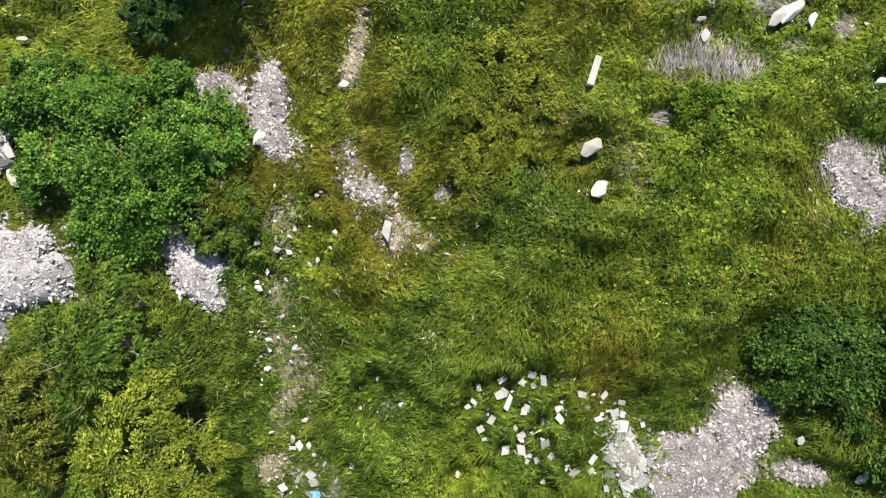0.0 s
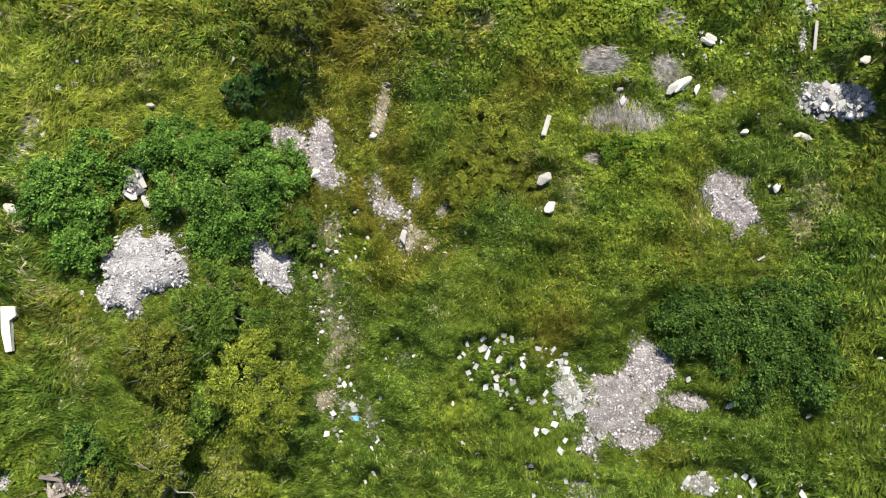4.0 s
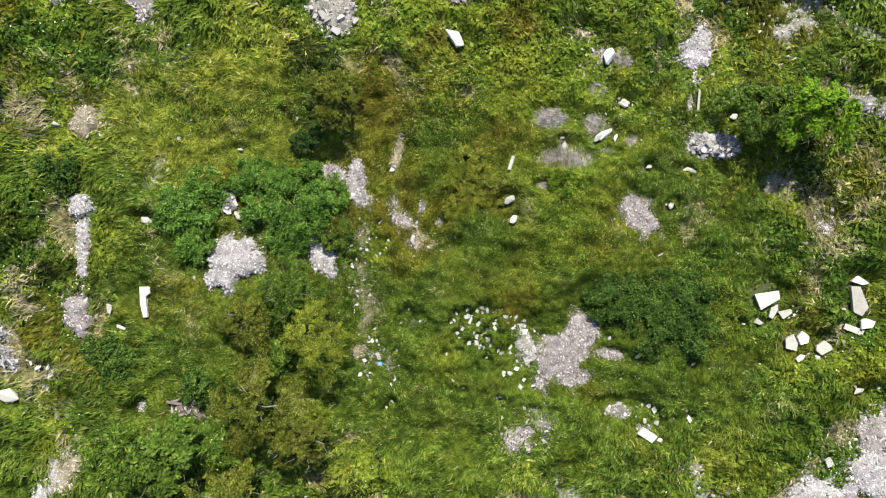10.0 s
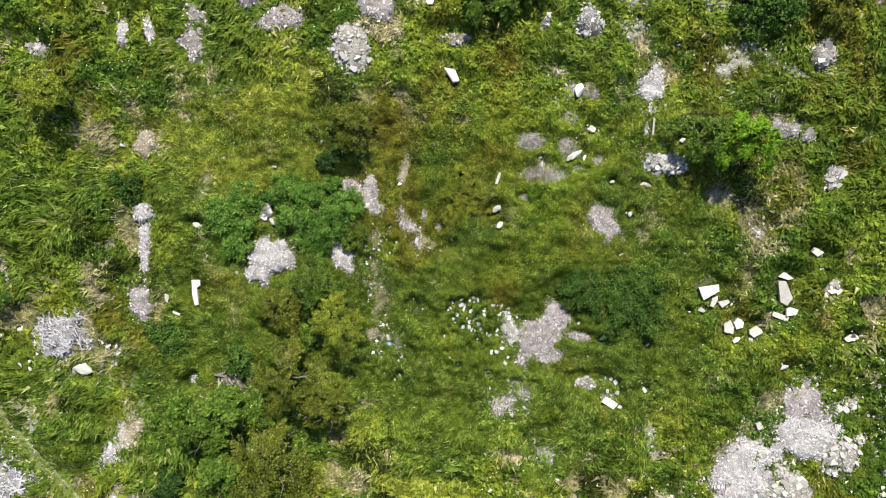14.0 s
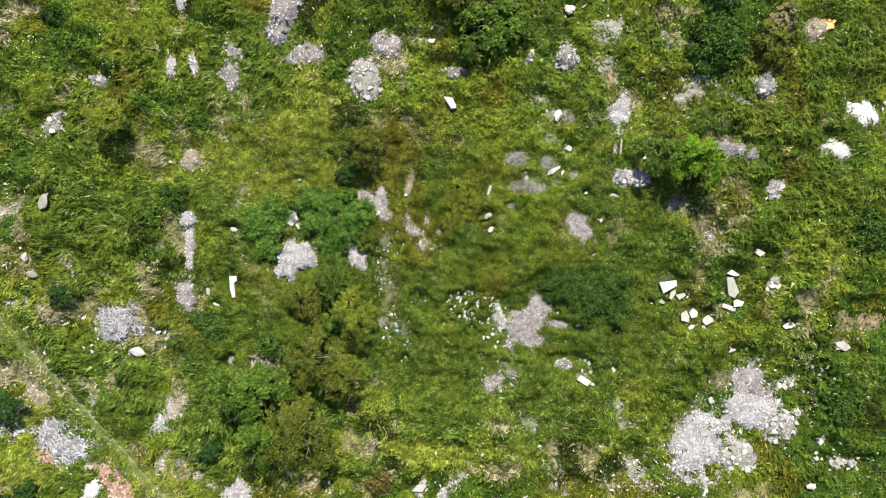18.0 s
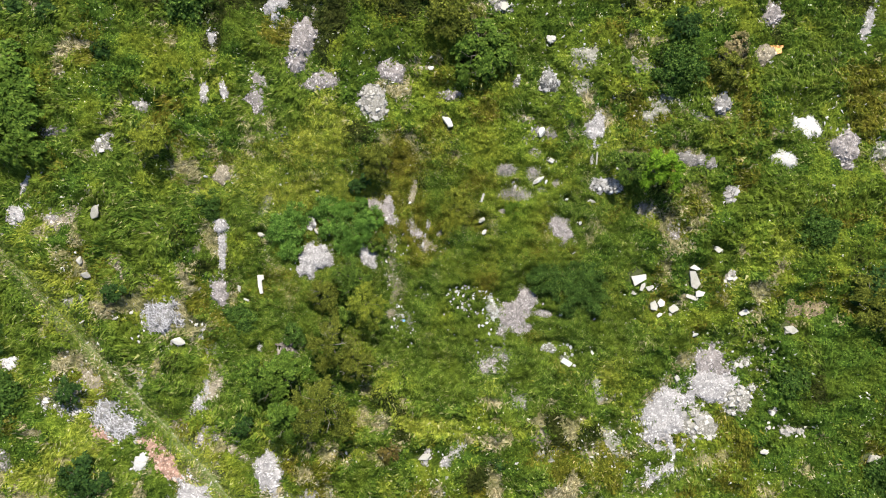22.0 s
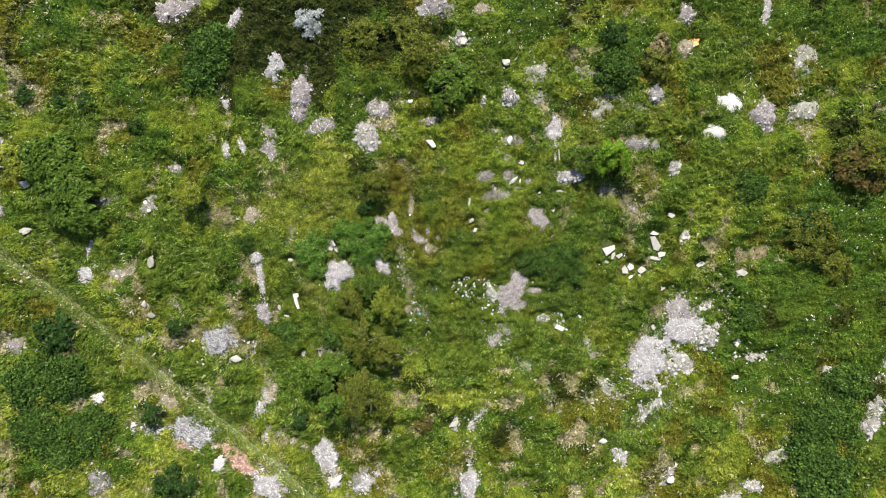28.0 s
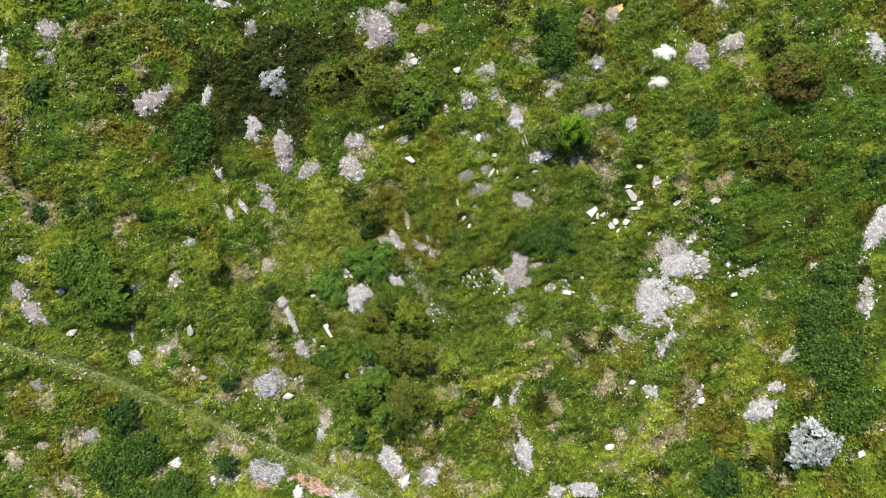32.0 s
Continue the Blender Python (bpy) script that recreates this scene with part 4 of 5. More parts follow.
heap(-29.89, -7.75, 1.33, 1.23, -4, 0.2, 'powder', 3)
heap(-38.33, 3.92, 2.06, 1.24, -34, 0.15, 'grey', 7)
heap(-29.34, 2.65, 1.74, 1.13, -64, 0.1, 'white', 5)
heap(-26.62, 2.45, 1.33, 1.03, 6, 0.1, 'pinkish', 4)
heap(-30.95, -14.47, 2.25, 1.69, 51, 0.15, 'grey', 8)
heap(-36.27, -14.21, 1.40, 1.12, 51, 0.1, 'beige', 5)
heap(-29.91, -7.80, 1.31, 1.03, 11, 0.2, 'pinkish', 5)
heap(-36.06, -2.38, 1.60, 1.22, -9, 0.15, 'pinkish', 5)
heap(-29.38, 2.65, 1.78, 1.13, 61, 0.15, 'white', 6)
heap(-28.68, 4.72, 1.59, 0.56, 66, 0.1, 'white', 5)
heap(-26.44, 2.28, 1.88, 1.50, 11, 0.06, 'beige', 7)
heap(-26.39, 8.45, 2.07, 0.94, 1, 0.12, 'grey', 6)
heap(-26.05, 2.54, 2.20, 1.32, 20, 0.06, 'beige', 9)
heap(-22.28, -1.11, 1.84, 1.25, -40, 0.06, 'beige', 7)
heap(-20.58, 10.01, 1.47, 0.95, -40, 0.15, 'slab', 4)
heap(-26.92, 8.40, 1.25, 0.81, 20, 0.12, 'grey', 5)
heap(20.09, -2.06, 1.39, 0.66, 70, 0.12, 'blocks', 8)
heap(25.79, -4.23, 1.69, 1.32, 0, 0.05, 'drysoil', 3)
heap(-8.47, 1.41, 0.60, 0.45, 0, 0.15, 'beige', 4)
heap(18.87, -7.97, 2.95, 2.42, -60, 0.25, 'pinkish', 24)
heap(18.78, -9.67, 4.60, 2.43, 2, 0.3, 'white', 36)
heap(20.55, -10.25, 2.37, 2.11, 20, 0.3, 'blocks', 26)
heap(15.43, -11.91, 4.65, 3.01, 80, 0.3, 'white', 40)
heap(15.69, -10.31, 2.63, 1.51, -10, 0.15, 'white', 12)
heap(17.66, -12.43, 2.82, 2.43, 50, 0.25, 'blocks', 22)
heap(16.97, -10.66, 1.97, 1.18, 20, 0.15, 'white', 8)
heap(20.95, -7.96, 1.32, 0.79, 30, 0.15, 'blocks', 8)
heap(24.04, -12.72, 1.58, 0.66, -5, 0.15, 'blocks', 9)
heap(23.05, -11.35, 0.72, 0.53, 20, 0.12, 'blocks', 4)
heap(-9.4, -1.2, 1.5, 1.0, 25, 0.3, 'white', 16)
heap(-8.27, -0.10, 1.35, 1.11, 60, 0.35, 'white', 14)
heap(40.35, 9.61, 1.96, 1.47, 44, 0.15, 'brick', 6)
heap(-20.06, -5.03, 1.47, 0.81, 0, 0.1, 'white', 5)
heap(-16.23, -9.72, 3.21, 1.05, 62, 0.1, 'white', 14)
heap(-20.60, -8.61, 2.23, 0.77, 80, 0.05, 'dusty', 5)
heap(-16.22, -13.13, 1.53, 1.26, 60, 0.06, 'pinkish', 8)
heap(3.82, -7.92, 2.17, 1.40, 20, 0.06, 'pinkish', 12)
heap(5.57, -10.36, 1.68, 1.54, 50, 0.05, 'dusty', 7)
heap(10.88, -9.79, 0.91, 1.75, 10, 0.05, 'dusty', 5)
heap(12.14, -13.73, 2.79, 1.19, -60, 0.05, 'dusty', 9)
heap(7.39, -14.26, 1.89, 1.19, 10, 0.05, 'dusty', 5)
# ---- bare soil ----
bare_patch(-3.06, -2.3, 1.7, 1.15, -80, 'beige')
bare_patch(-6.19, -0.18, 0.79, 1.01, 0, 'beige')
bare_patch(0.15, -0.03, 0.68, 0.46, 1, 'beige')
bare_patch(-12.16, 3.04, 1.52, 0.83, -60, 'dusty')
bare_patch(-12.71, 7.87, 1.27, 1.16, 0, 'dusty')
bare_patch(-10.69, 7.88, 1.62, 1.28, 0, 'dusty')
bare_patch(-12.11, 2.95, 1.45, 0.87, 60, 'dusty')
bare_patch(-16.90, 4.08, 1.45, 0.87, 30, 'beige')
bare_patch(-17.74, -0.12, 1.45, 0.46, 50, 'beige')
bare_patch(-16.79, 0.13, 1.47, 0.73, 70, 'beige')
bare_patch(5.78, -10.01, 1.74, 1.16, 0, 'beige')
bare_patch(10.85, -9.55, 1.16, 1.74, 0, 'beige')
bare_patch(11.15, -10.18, 1.10, 1.47, 0, 'beige')
bare_patch(-22.43, -1.06, 1.72, 1.46, -3, 'beige')
bare_patch(-24.93, -3.29, 1.29, 0.69, -63, 'dusty')
bare_patch(9.98, -21.09, 2.81, 1.40, 11, 'drysoil')
bare_patch(3.51, -20.08, 4.21, 1.12, -4, 'drysoil')
bare_patch(10.18, -13.79, 2.34, 1.87, -9, 'beige')
bare_patch(6.95, -13.28, 1.87, 1.87, 21, 'beige')
bare_patch(-18.48, -12.15, 1.88, 1.13, -9, 'beige')
bare_patch(-12.73, 6.40, 1.13, 2.06, 71, 'beige')
bare_patch(13.95, -22.89, 2.34, 1.40, -9, 'beige')
bare_patch(9.64, -21.81, 2.04, 3.06, -24, 'drysoil')
bare_patch(9.48, -18.39, 2.04, 2.04, -24, 'beige')
bare_patch(24.59, -4.42, 1.53, 2.04, 36, 'drysoil')
bare_patch(40.43, 3.64, 1.22, 2.55, -84, 'drysoil')
bare_patch(14.22, 12.48, 1.54, 2.25, 46, 'dusty')
bare_patch(10.07, 13.21, 2.56, 1.74, -24, 'dusty')
bare_patch(14.95, 9.08, 2.04, 2.25, 46, 'dusty')
bare_patch(-11.92, 3.35, 1.33, 2.05, 56, 'dusty')
bare_patch(-20.16, -1.97, 2.57, 1.54, -24, 'beige')
bare_patch(-24.79, -1.04, 2.05, 1.03, -64, 'beige')
bare_patch(-3.26, 0.64, 1.1, 0.8, 80, 'beige')
bare_patch(-2.95, -0.1, 0.9, 0.7, -70, 'beige')
bare_patch(-3.2, -0.95, 0.9, 0.8, -79, 'beige')
bare_patch(-3.25, -3.39, 1.0, 0.75, -70, 'beige')
bare_patch(-3.55, -4.46, 0.68, 0.56, 0, 'grey')
bare_patch(-25.62, -3.46, 1.05, 0.77, 20, 'dusty')
bare_patch(-15.89, -6.71, 1.40, 1.19, -60, 'dusty')
bare_patch(-24.79, -9.11, 2.09, 3.14, 10, 'beige')
bare_patch(26.71, -4.47, 2.45, 1.54, 0, 'drysoil')
# ---- boulders and slabs ----
rock(2.90, 1.98, 0.46, 0.39, 20, 0.26, 'rock')
rock(3.08, 1.17, 0.30, 0.37, 0, 0.2, 'rock')
rock(2.98, 3.53, 0.67, 0.23, 72, 0.14, 'slabstone')
rock(6.94, 4.76, 0.68, 0.33, 25, 0.2, 'rock')
rock(7.37, 4.60, 0.31, 0.19, 60, 0.16, 'rock')
rock(8.80, 3.40, 0.23, 0.21, 0, 0.12, 'rock')
rock(-8.43, 4.10, 0.27, 0.14, -5, 0.1, 'slabstone')
rock(-1.16, 0.30, 0.46, 0.21, 80, 0.15, 'greystone')
rock(5.21, 4.27, 0.23, 0.16, 60, 0.12, 'greystone')
rock(5.12, 4.60, 0.19, 0.14, 1, 0.12, 'greystone')
rock(-2.03, 3.24, 0.21, 0.17, 1, 0.12, 'rock')
rock(-3.71, 2.13, 0.29, 0.23, 21, 0.14, 'rock')
rock(-3.98, 2.02, 0.18, 0.14, -40, 0.1, 'rock')
rock(-8.53, 1.30, 0.39, 0.18, -69, 0.15, 'rock')
rock(1.29, -3.07, 0.29, 0.15, 65, 0.08, 'tile')
rock(8.34, -4.58, 0.28, 0.21, 20, 0.12, 'rock')
rock(7.13, -3.83, 0.16, 0.14, 30, 0.1, 'rock')
rock(10.49, 3.25, 0.56, 0.25, -25, 0.12, 'rock')
rock(9.75, 1.78, 0.38, 0.28, 30, 0.14, 'rock')
rock(9.30, -0.30, 0.25, 0.08, 30, 0.05, 'slabstone')
rock(10.67, -4.91, 0.19, 0.16, 19, 0.1, 'rock')
rock(8.34, -4.60, 0.22, 0.16, -0, 0.1, 'rock')
rock(7.78, 6.11, 0.37, 0.25, -40, 0.14, 'rock')
rock(10.91, 6.21, 0.94, 0.16, 85, 0.1, 'slabstone')
rock(-12.37, 1.09, 0.53, 0.30, -20, 0.14, 'rock')
bent_slab(-12.43, -2.36, 1.3, 0.55, -80, 0.14)
rock(-13.89, -2.64, 0.45, 0.30, -80, 0.12, 'slabstone')
rock(-13.40, -3.42, 0.41, 0.19, -20, 0.1, 'slabstone')
rock(7.69, 6.04, 0.38, 0.31, -40, 0.14, 'rock')
rock(12.40, 5.53, 0.35, 0.27, 20, 0.14, 'rock')
rock(0.63, 8.83, 1.01, 0.53, -60, 0.25, 'rock')
rock(7.05, 8.04, 0.63, 0.58, 50, 0.35, 'rock')
rock(13.72, -2.12, 1.28, 1.13, -30, 0.25, 'slabstone')
rock(14.50, -2.75, 0.72, 0.52, -20, 0.2, 'slabstone')
rock(14.01, -2.64, 0.67, 0.41, 60, 0.2, 'slabstone')
rock(13.43, -3.11, 0.46, 0.35, 0, 0.15, 'slabstone')
rock(14.77, -3.97, 0.52, 0.87, 10, 0.2, 'slabstone')
rock(15.32, -3.79, 0.52, 0.81, 20, 0.2, 'slabstone')
rock(16.13, -4.20, 0.73, 0.67, 30, 0.2, 'slabstone')
rock(15.18, -4.61, 0.46, 0.35, 30, 0.15, 'slabstone')
rock(17.69, -1.38, 0.87, 0.46, -5, 0.2, 'slabstone')
rock(17.60, -2.16, 1.39, 0.81, -75, 0.3, 'slabstone')
rock(17.96, -3.20, 0.67, 0.61, 20, 0.2, 'slabstone')
rock(17.43, -3.44, 0.93, 0.41, -20, 0.15, 'slabstone')
rock(19.22, -0.12, 0.70, 0.46, -15, 0.2, 'slabstone')
rock(20.98, -4.52, 0.70, 0.35, 15, 0.2, 'slabstone')
rock(16.36, -9.01, 0.52, 0.41, -40, 0.2, 'slabstone')
rock(18.54, -11.98, 0.64, 0.75, 30, 0.3, 'slabstone')
rock(17.65, -6.04, 0.41, 0.29, 0, 0.15, 'rock')
rock(-23.77, 2.69, 0.72, 0.85, 30, 0.3, 'rock')
rock(-18.04, -6.25, 0.85, 0.66, -30, 0.3, 'rock')
rock(24.27, -5.71, 0.86, 0.66, 10, 0.3, 'slabstone')
rock(20.98, -4.48, 0.79, 0.46, 20, 0.2, 'slabstone')
rock(8.64, -7.81, 0.73, 0.44, -40, 0.2, 'tile')
rock(24.33, -5.71, 1.10, 0.66, -10, 0.3, 'slabstone')
rock(-24.85, -0.65, 0.51, 0.51, 40, 0.25, 'rock')
rock(-24.41, -1.64, 0.66, 0.51, -30, 0.25, 'rock')
rock(7.79, 14.45, 0.51, 0.73, -60, 0.3, 'rock')
rock(-0.53, 12.50, 0.44, 0.29, 0, 0.2, 'rock')
rock(6.67, 4.65, 0.59, 0.33, 30, 0.2, 'rock')
rock(-1.12, -14.36, 0.51, 0.95, -80, 0.2, 'slabstone')
rock(30.06, -14.77, 0.78, 1.12, -73, 0.3, 'slabstone')
rock(-11.48, -17.42, 0.86, 1.46, -43, 0.3, 'slabstone')
rock(29.89, -14.74, 0.84, 1.21, -79, 0.3, 'slabstone')
rock(15.80, -21.66, 0.75, 0.56, 31, 0.3, 'rock')
rock(-33.58, 6.82, 0.66, 0.47, 21, 0.3, 'rock')
rock(4.55, 16.74, 0.47, 0.84, -19, 0.3, 'slabstone')
rock(28.09, -20.13, 0.75, 1.03, 51, 0.3, 'rock')
rock(7.66, 14.44, 0.37, 0.56, 51, 0.3, 'rock')
rock(-33.65, 6.90, 0.93, 0.51, -14, 0.3, 'rock')
rock(7.70, 14.43, 0.41, 0.72, 36, 0.3, 'rock')
rock(26.93, -31.76, 0.81, 0.61, 6, 0.3, 'rock')
rock(10.82, -17.64, 0.61, 0.51, -24, 0.3, 'rock')
rock(6.60, -22.14, 0.82, 0.51, -14, 0.3, 'rock')
rock(22.30, -14.12, 0.51, 0.51, -24, 0.3, 'rock')
rock(-11.61, -17.47, 0.92, 1.33, 36, 0.3, 'slabstone')
rock(-33.08, 10.74, 0.82, 0.72, -64, 0.3, 'rock')
# ---- reed mats ----
reeds(14.32, 2.66, 1.15, 1.53, 90)
reeds(5.44, 3.81, 1.94, 0.81, 0)
reeds(4.43, 2.60, 0.31, 0.77, 90)
reeds(4.59, 5.46, 0.78, 1.40, 90)
reeds(8.08, 4.48, 0.62, 0.47, 60)
reeds(7.14, 4.08, 0.40, 0.62, 90)
reeds(8.22, 1.85, 1.09, 0.62, 20)
reeds(4.79, -4.58, 0.76, 0.76, 90)
reeds(6.46, 5.21, 0.96, 0.88, 60)
reeds(6.65, 6.65, 0.76, 0.96, 90)
reeds(7.70, 8.00, 0.96, 0.77, 60)
# ---- bushes and trees ----
bush(-10.79, 1.42, 2.75, 1.0, 'maple')
bush(-5.83, 1.48, 3.47, 1.3, 'maple')
bush(-8.30, 2.90, 1.60, 0.9, 'maple')
bush(-7.65, 1.55, 1.7, 0.9, 'maple')
bush(-9.75, 1.1, 1.7, 0.8, 'maple')
bush(-4.78, 1.94, 2.01, 1.3, 'maple')
bush(-10.05, 0.10, 1.65, 1.0, 'maple')
bush(-4.08, 0.72, 1.12, 0.7, 'dark')
bush(-4.22, 6.07, 2.66, 2.2, 'olive')
# next two: added dark leaves where the olive tree's shadow lies
bush(-5.79, 4.36, 1.14, 1.0, 'shade')
bush(-5.17, 4.70, 1.21, 1.2, 'shade')
bush(-6.01, -1.84, 2.64, 2.8, 'dark')
bush(-7.85, -2.96, 2.51, 1.7, 'olive')
bush(-4.95, -3.65, 3.0, 2.8, 'yellow')
bush(-6.41, -4.65, 1.64, 1.2, 'dark')
bush(-7.40, -6.36, 3.28, 3.6, 'olive')
bush(-10.94, -8.42, 3.55, 3.4, 'green')
bush(-7.96, -10.20, 4.45, 4.4, 'olive')
bush(-5.48, -7.72, 2.59, 3.0, 'olive')
bush(-10.24, -11.01, 3.28, 3.6, 'green')
bush(7.30, -1.98, 2.78, 1.0, 'bramble')
bush(9.19, -2.98, 3.32, 1.2, 'bramble')
bush(10.55, -2.07, 2.23, 1.0, 'bramble')
bush(10.76, -3.74, 2.05, 0.9, 'bramble')
bush(14.54, 5.14, 3.05, 3.6, 'lime')
bush(12.89, 5.44, 2.64, 3.0, 'dark')
bush(5.11, 2.48, 1.78, 0.8, 'feather')
bush(1.15, 3.05, 2.9, 0.75, 'olivelow')
bush(0.75, 1.75, 1.8, 0.6, 'olivelow')
bush(1.9, 2.3, 1.7, 0.5, 'olivelow')
bush(-7.28, 3.34, 0.60, 0.6, 'maple')
bush(-19.25, 7.39, 2.90, 3.2, 'yellow')
bush(-22.34, -2.96, 1.65, 1.4, 'shade')
bush(-15.9, 3.1, 2.17, 0.8, 'bramble')
bush(-25.39, -9.51, 1.94, 1.6, 'shade')
bush(-13.54, -12.01, 1.57, 1.2, 'shade')
bush(-3.56, -13.93, 1.76, 1.0, 'rust')
bush(-24.34, -15.64, 3.23, 1.4, 'shade')
bush(4.06, -14.68, 1.21, 0.8, 'shade')
bush(0.78, 15.87, 4.09, 2.6, 'olive')
bush(3.05, 13.28, 4.57, 2.2, 'green')
bush(-0.12, 18.22, 2.75, 2.0, 'olive')
bush(-3.60, 18.39, 3.68, 1.6, 'olive')
bush(16.51, 12.35, 3.86, 1.5, 'bramble')
bush(19.82, 12.4, 2.5, 1.4, 'olive')
bush(16.80, 15.13, 2.29, 1.8, 'shade')
bush(20.42, 13.75, 1.84, 1.2, 'dry')
bush(34.83, 1.96, 4.50, 3.0, 'olive')
bush(29.97, -3.66, 4.56, 2.0, 'olive')
bush(23.20, 9.66, 1.02, 0.6, 'bramble')
bush(34.71, 1.30, 4.19, 2.8, 'rust')
bush(-30.24, 12.04, 5.04, 2.2, 'green')
bush(-28.95, 7.90, 4.57, 2.4, 'green')
bush(-32.89, 12.50, 2.76, 1.8, 'yellow')
bush(-29.45, 10.05, 5.02, 2.2, 'green')
bush(-32.10, -1.84, 3.47, 1.4, 'shade')
bush(-34.79, -9.44, 5.11, 0.9, 'bramble')
bush(-31.15, -10.24, 4.65, 0.9, 'bramble')
bush(-33.28, -11.57, 4.19, 0.8, 'bramble')
bush(27.52, -20.98, 4.60, 1.2, 'bramble')
bush(29.31, -18.47, 5.06, 1.2, 'bramble')
bush(31.11, -15.95, 4.14, 1.2, 'bramble')
bush(27.85, -18.61, 4.52, 1.2, 'bramble')
bush(28.02, -23.07, 5.51, 1.3, 'bramble')
bush(27.14, -27.64, 4.51, 1.2, 'bramble')
bush(14.32, -28.54, 3.51, 1.4, 'shade')
bush(22.98, -28.70, 4.35, 2.6, 'grey')
bush(-7.82, 20.08, 2.78, 1.2, 'greytwig')
bush(-17.37, 17.10, 3.24, 1.4, 'bramble')
bush(-16.03, 19.29, 4.56, 1.3, 'bramble')
bush(-14.46, 28.07, 1.83, 1.0, 'shade')
bush(-27.48, 27.98, 2.34, 1.2, 'shade')
bush(-29.29, 16.70, 1.67, 1.0, 'shade')
bush(-26.88, 16.46, 1.67, 1.0, 'shade')
bush(-31.84, 17.81, 1.67, 1.0, 'shade')
bush(-23.17, 13.87, 1.39, 0.9, 'shade')
bush(31.64, -6.24, 2.75, 1.4, 'olive')
bush(29.98, -3.06, 4.00, 1.5, 'shade')
bush(38.10, -8.30, 2.50, 1.4, 'shade')
bush(25.97, 1.20, 3.23, 1.0, 'bramble')
bush(24.30, -9.30, 2.77, 1.0, 'bramble')
bush(9.57, -2.08, 2.78, 0.8, 'bramble')
bush(-32.22, -1.96, 2.22, 1.6, 'shade')
bush(-35.28, -5.61, 4.05, 1.4, 'bramble')
bush(-31.89, -5.44, 4.55, 1.4, 'bramble')
bush(-13.82, -4.92, 2.59, 0.8, 'bramble')
bush(-9.91, -5.86, 1.94, 0.9, 'bramble')
bush(10.36, 2.43, 1.80, 0.4, 'yellow')
bush(-10.70, 1.57, 2.17, 0.8, 'maple')
bush(-9.98, 2.77, 1.60, 0.6, 'maple')
bush(-10.65, 0.11, 1.59, 0.7, 'maple')
bush(-5.54, 3.12, 1.31, 0.9, 'maple')
bush(-6.58, 0.34, 1.61, 0.7, 'maple')
bush(-7.84, 2.92, 1.31, 0.7, 'maple')
bush(-4.37, 0.27, 1.17, 0.8, 'dark')
bush(-7.14, 2.70, 2.21, 0.9, 'maple')
bush(-9.75, 2.51, 2.03, 0.8, 'maple')
scatter(21.80, -7.75, 2.30, 1.48, 0, 14, 0.3, 'rock', 10)
scatter(23.77, -12.66, 1.48, 0.82, 0, 9, 0.3, 'rock', 11)
scatter(14.88, -3.45, 2.61, 1.74, 0, 10, 0.24, 'rock', 12)
scatter(8.93, -7.62, 2.20, 1.10, 0, 12, 0.2, 'tile', 13)
scatter(11.90, -13.85, 2.57, 1.84, 0, 16, 0.24, 'rock', 14)
scatter(-31.40, -15.01, 3.01, 1.94, -3, 39, 0.28, 'strewn', 15)
scatter(12.33, -13.65, 1.87, 2.81, -9, 30, 0.28, 'strewn', 16)
scatter(24.08, -12.65, 1.87, 1.40, -9, 17, 0.3, 'strewn', 17)
scatter(-19.30, -6.22, 2.03, 0.87, 0, 14, 0.24, 'rock', 18)
scatter(-23.33, -9.42, 3.44, 2.15, -3, 35, 0.26, 'strewn', 19)
scatter(-9.39, 22.41, 3.08, 3.59, -24, 26, 0.3, 'strewn', 20)
scatter(-2.75, 0.18, 0.68, 1.25, 1, 22, 0.13, 'rock', 21)
scatter(-1.08, -2.99, 0.68, 0.45, 0, 8, 0.12, 'rock', 22)
scatter(-5.11, 11.74, 3.30, 1.47, 0, 22, 0.22, 'strewn', 23)
scatter(8.12, 7.04, 2.57, 1.84, 0, 26, 0.2, 'strewn', 24)
scatter(30.07, -19.68, 3.05, 5.08, -24, 26, 0.3, 'strewn', 25)
scatter(-38.31, 2.68, 4.12, 3.09, -24, 22, 0.3, 'strewn', 26)
scatter(-22.05, -4.42, 0.84, 0.35, 0, 4, 0.3, 'rock', 27)
scatter(-17.12, -5.46, 1.05, 1.05, 0, 5, 0.28, 'rock', 28)
scatter(-6.79, -13.81, 1.05, 0.70, 0, 8, 0.22, 'rock', 29)
scatter(12.21, -14.25, 1.40, 1.75, 0, 12, 0.2, 'rock', 30)
scatter(10.64, -10.07, 1.40, 2.10, 0, 17, 0.16, 'strewn', 31)
scatter(21.64, -6.90, 3.85, 2.10, 0, 35, 0.26, 'strewn', 32)
scatter(2.76, -5.20, 2.45, 2.10, 0, 26, 0.12, 'tile', 33)
scatter(-10.86, 5.41, 5.17, 3.45, -3, 26, 0.26, 'strewn', 34)
scatter(9.99, 8.14, 6.89, 3.45, -3, 44, 0.24, 'strewn', 35)
scatter(17.93, -4.38, 6.90, 5.17, -3, 39, 0.26, 'strewn', 36)
scatter(-9.99, 2.65, 7.03, 4.22, -9, 30, 0.28, 'strewn', 37)
scatter(9.79, -15.18, 8.16, 6.12, -24, 35, 0.3, 'strewn', 38)
scatter(14.33, 10.20, 9.19, 4.09, -24, 39, 0.3, 'strewn', 39)
scatter(15.54, -21.07, 6.11, 6.11, -24, 40, 0.28, 'strewn', 40)
scatter(-30.59, -4.57, 6.57, 2.82, -9, 34, 0.3, 'strewn', 41)
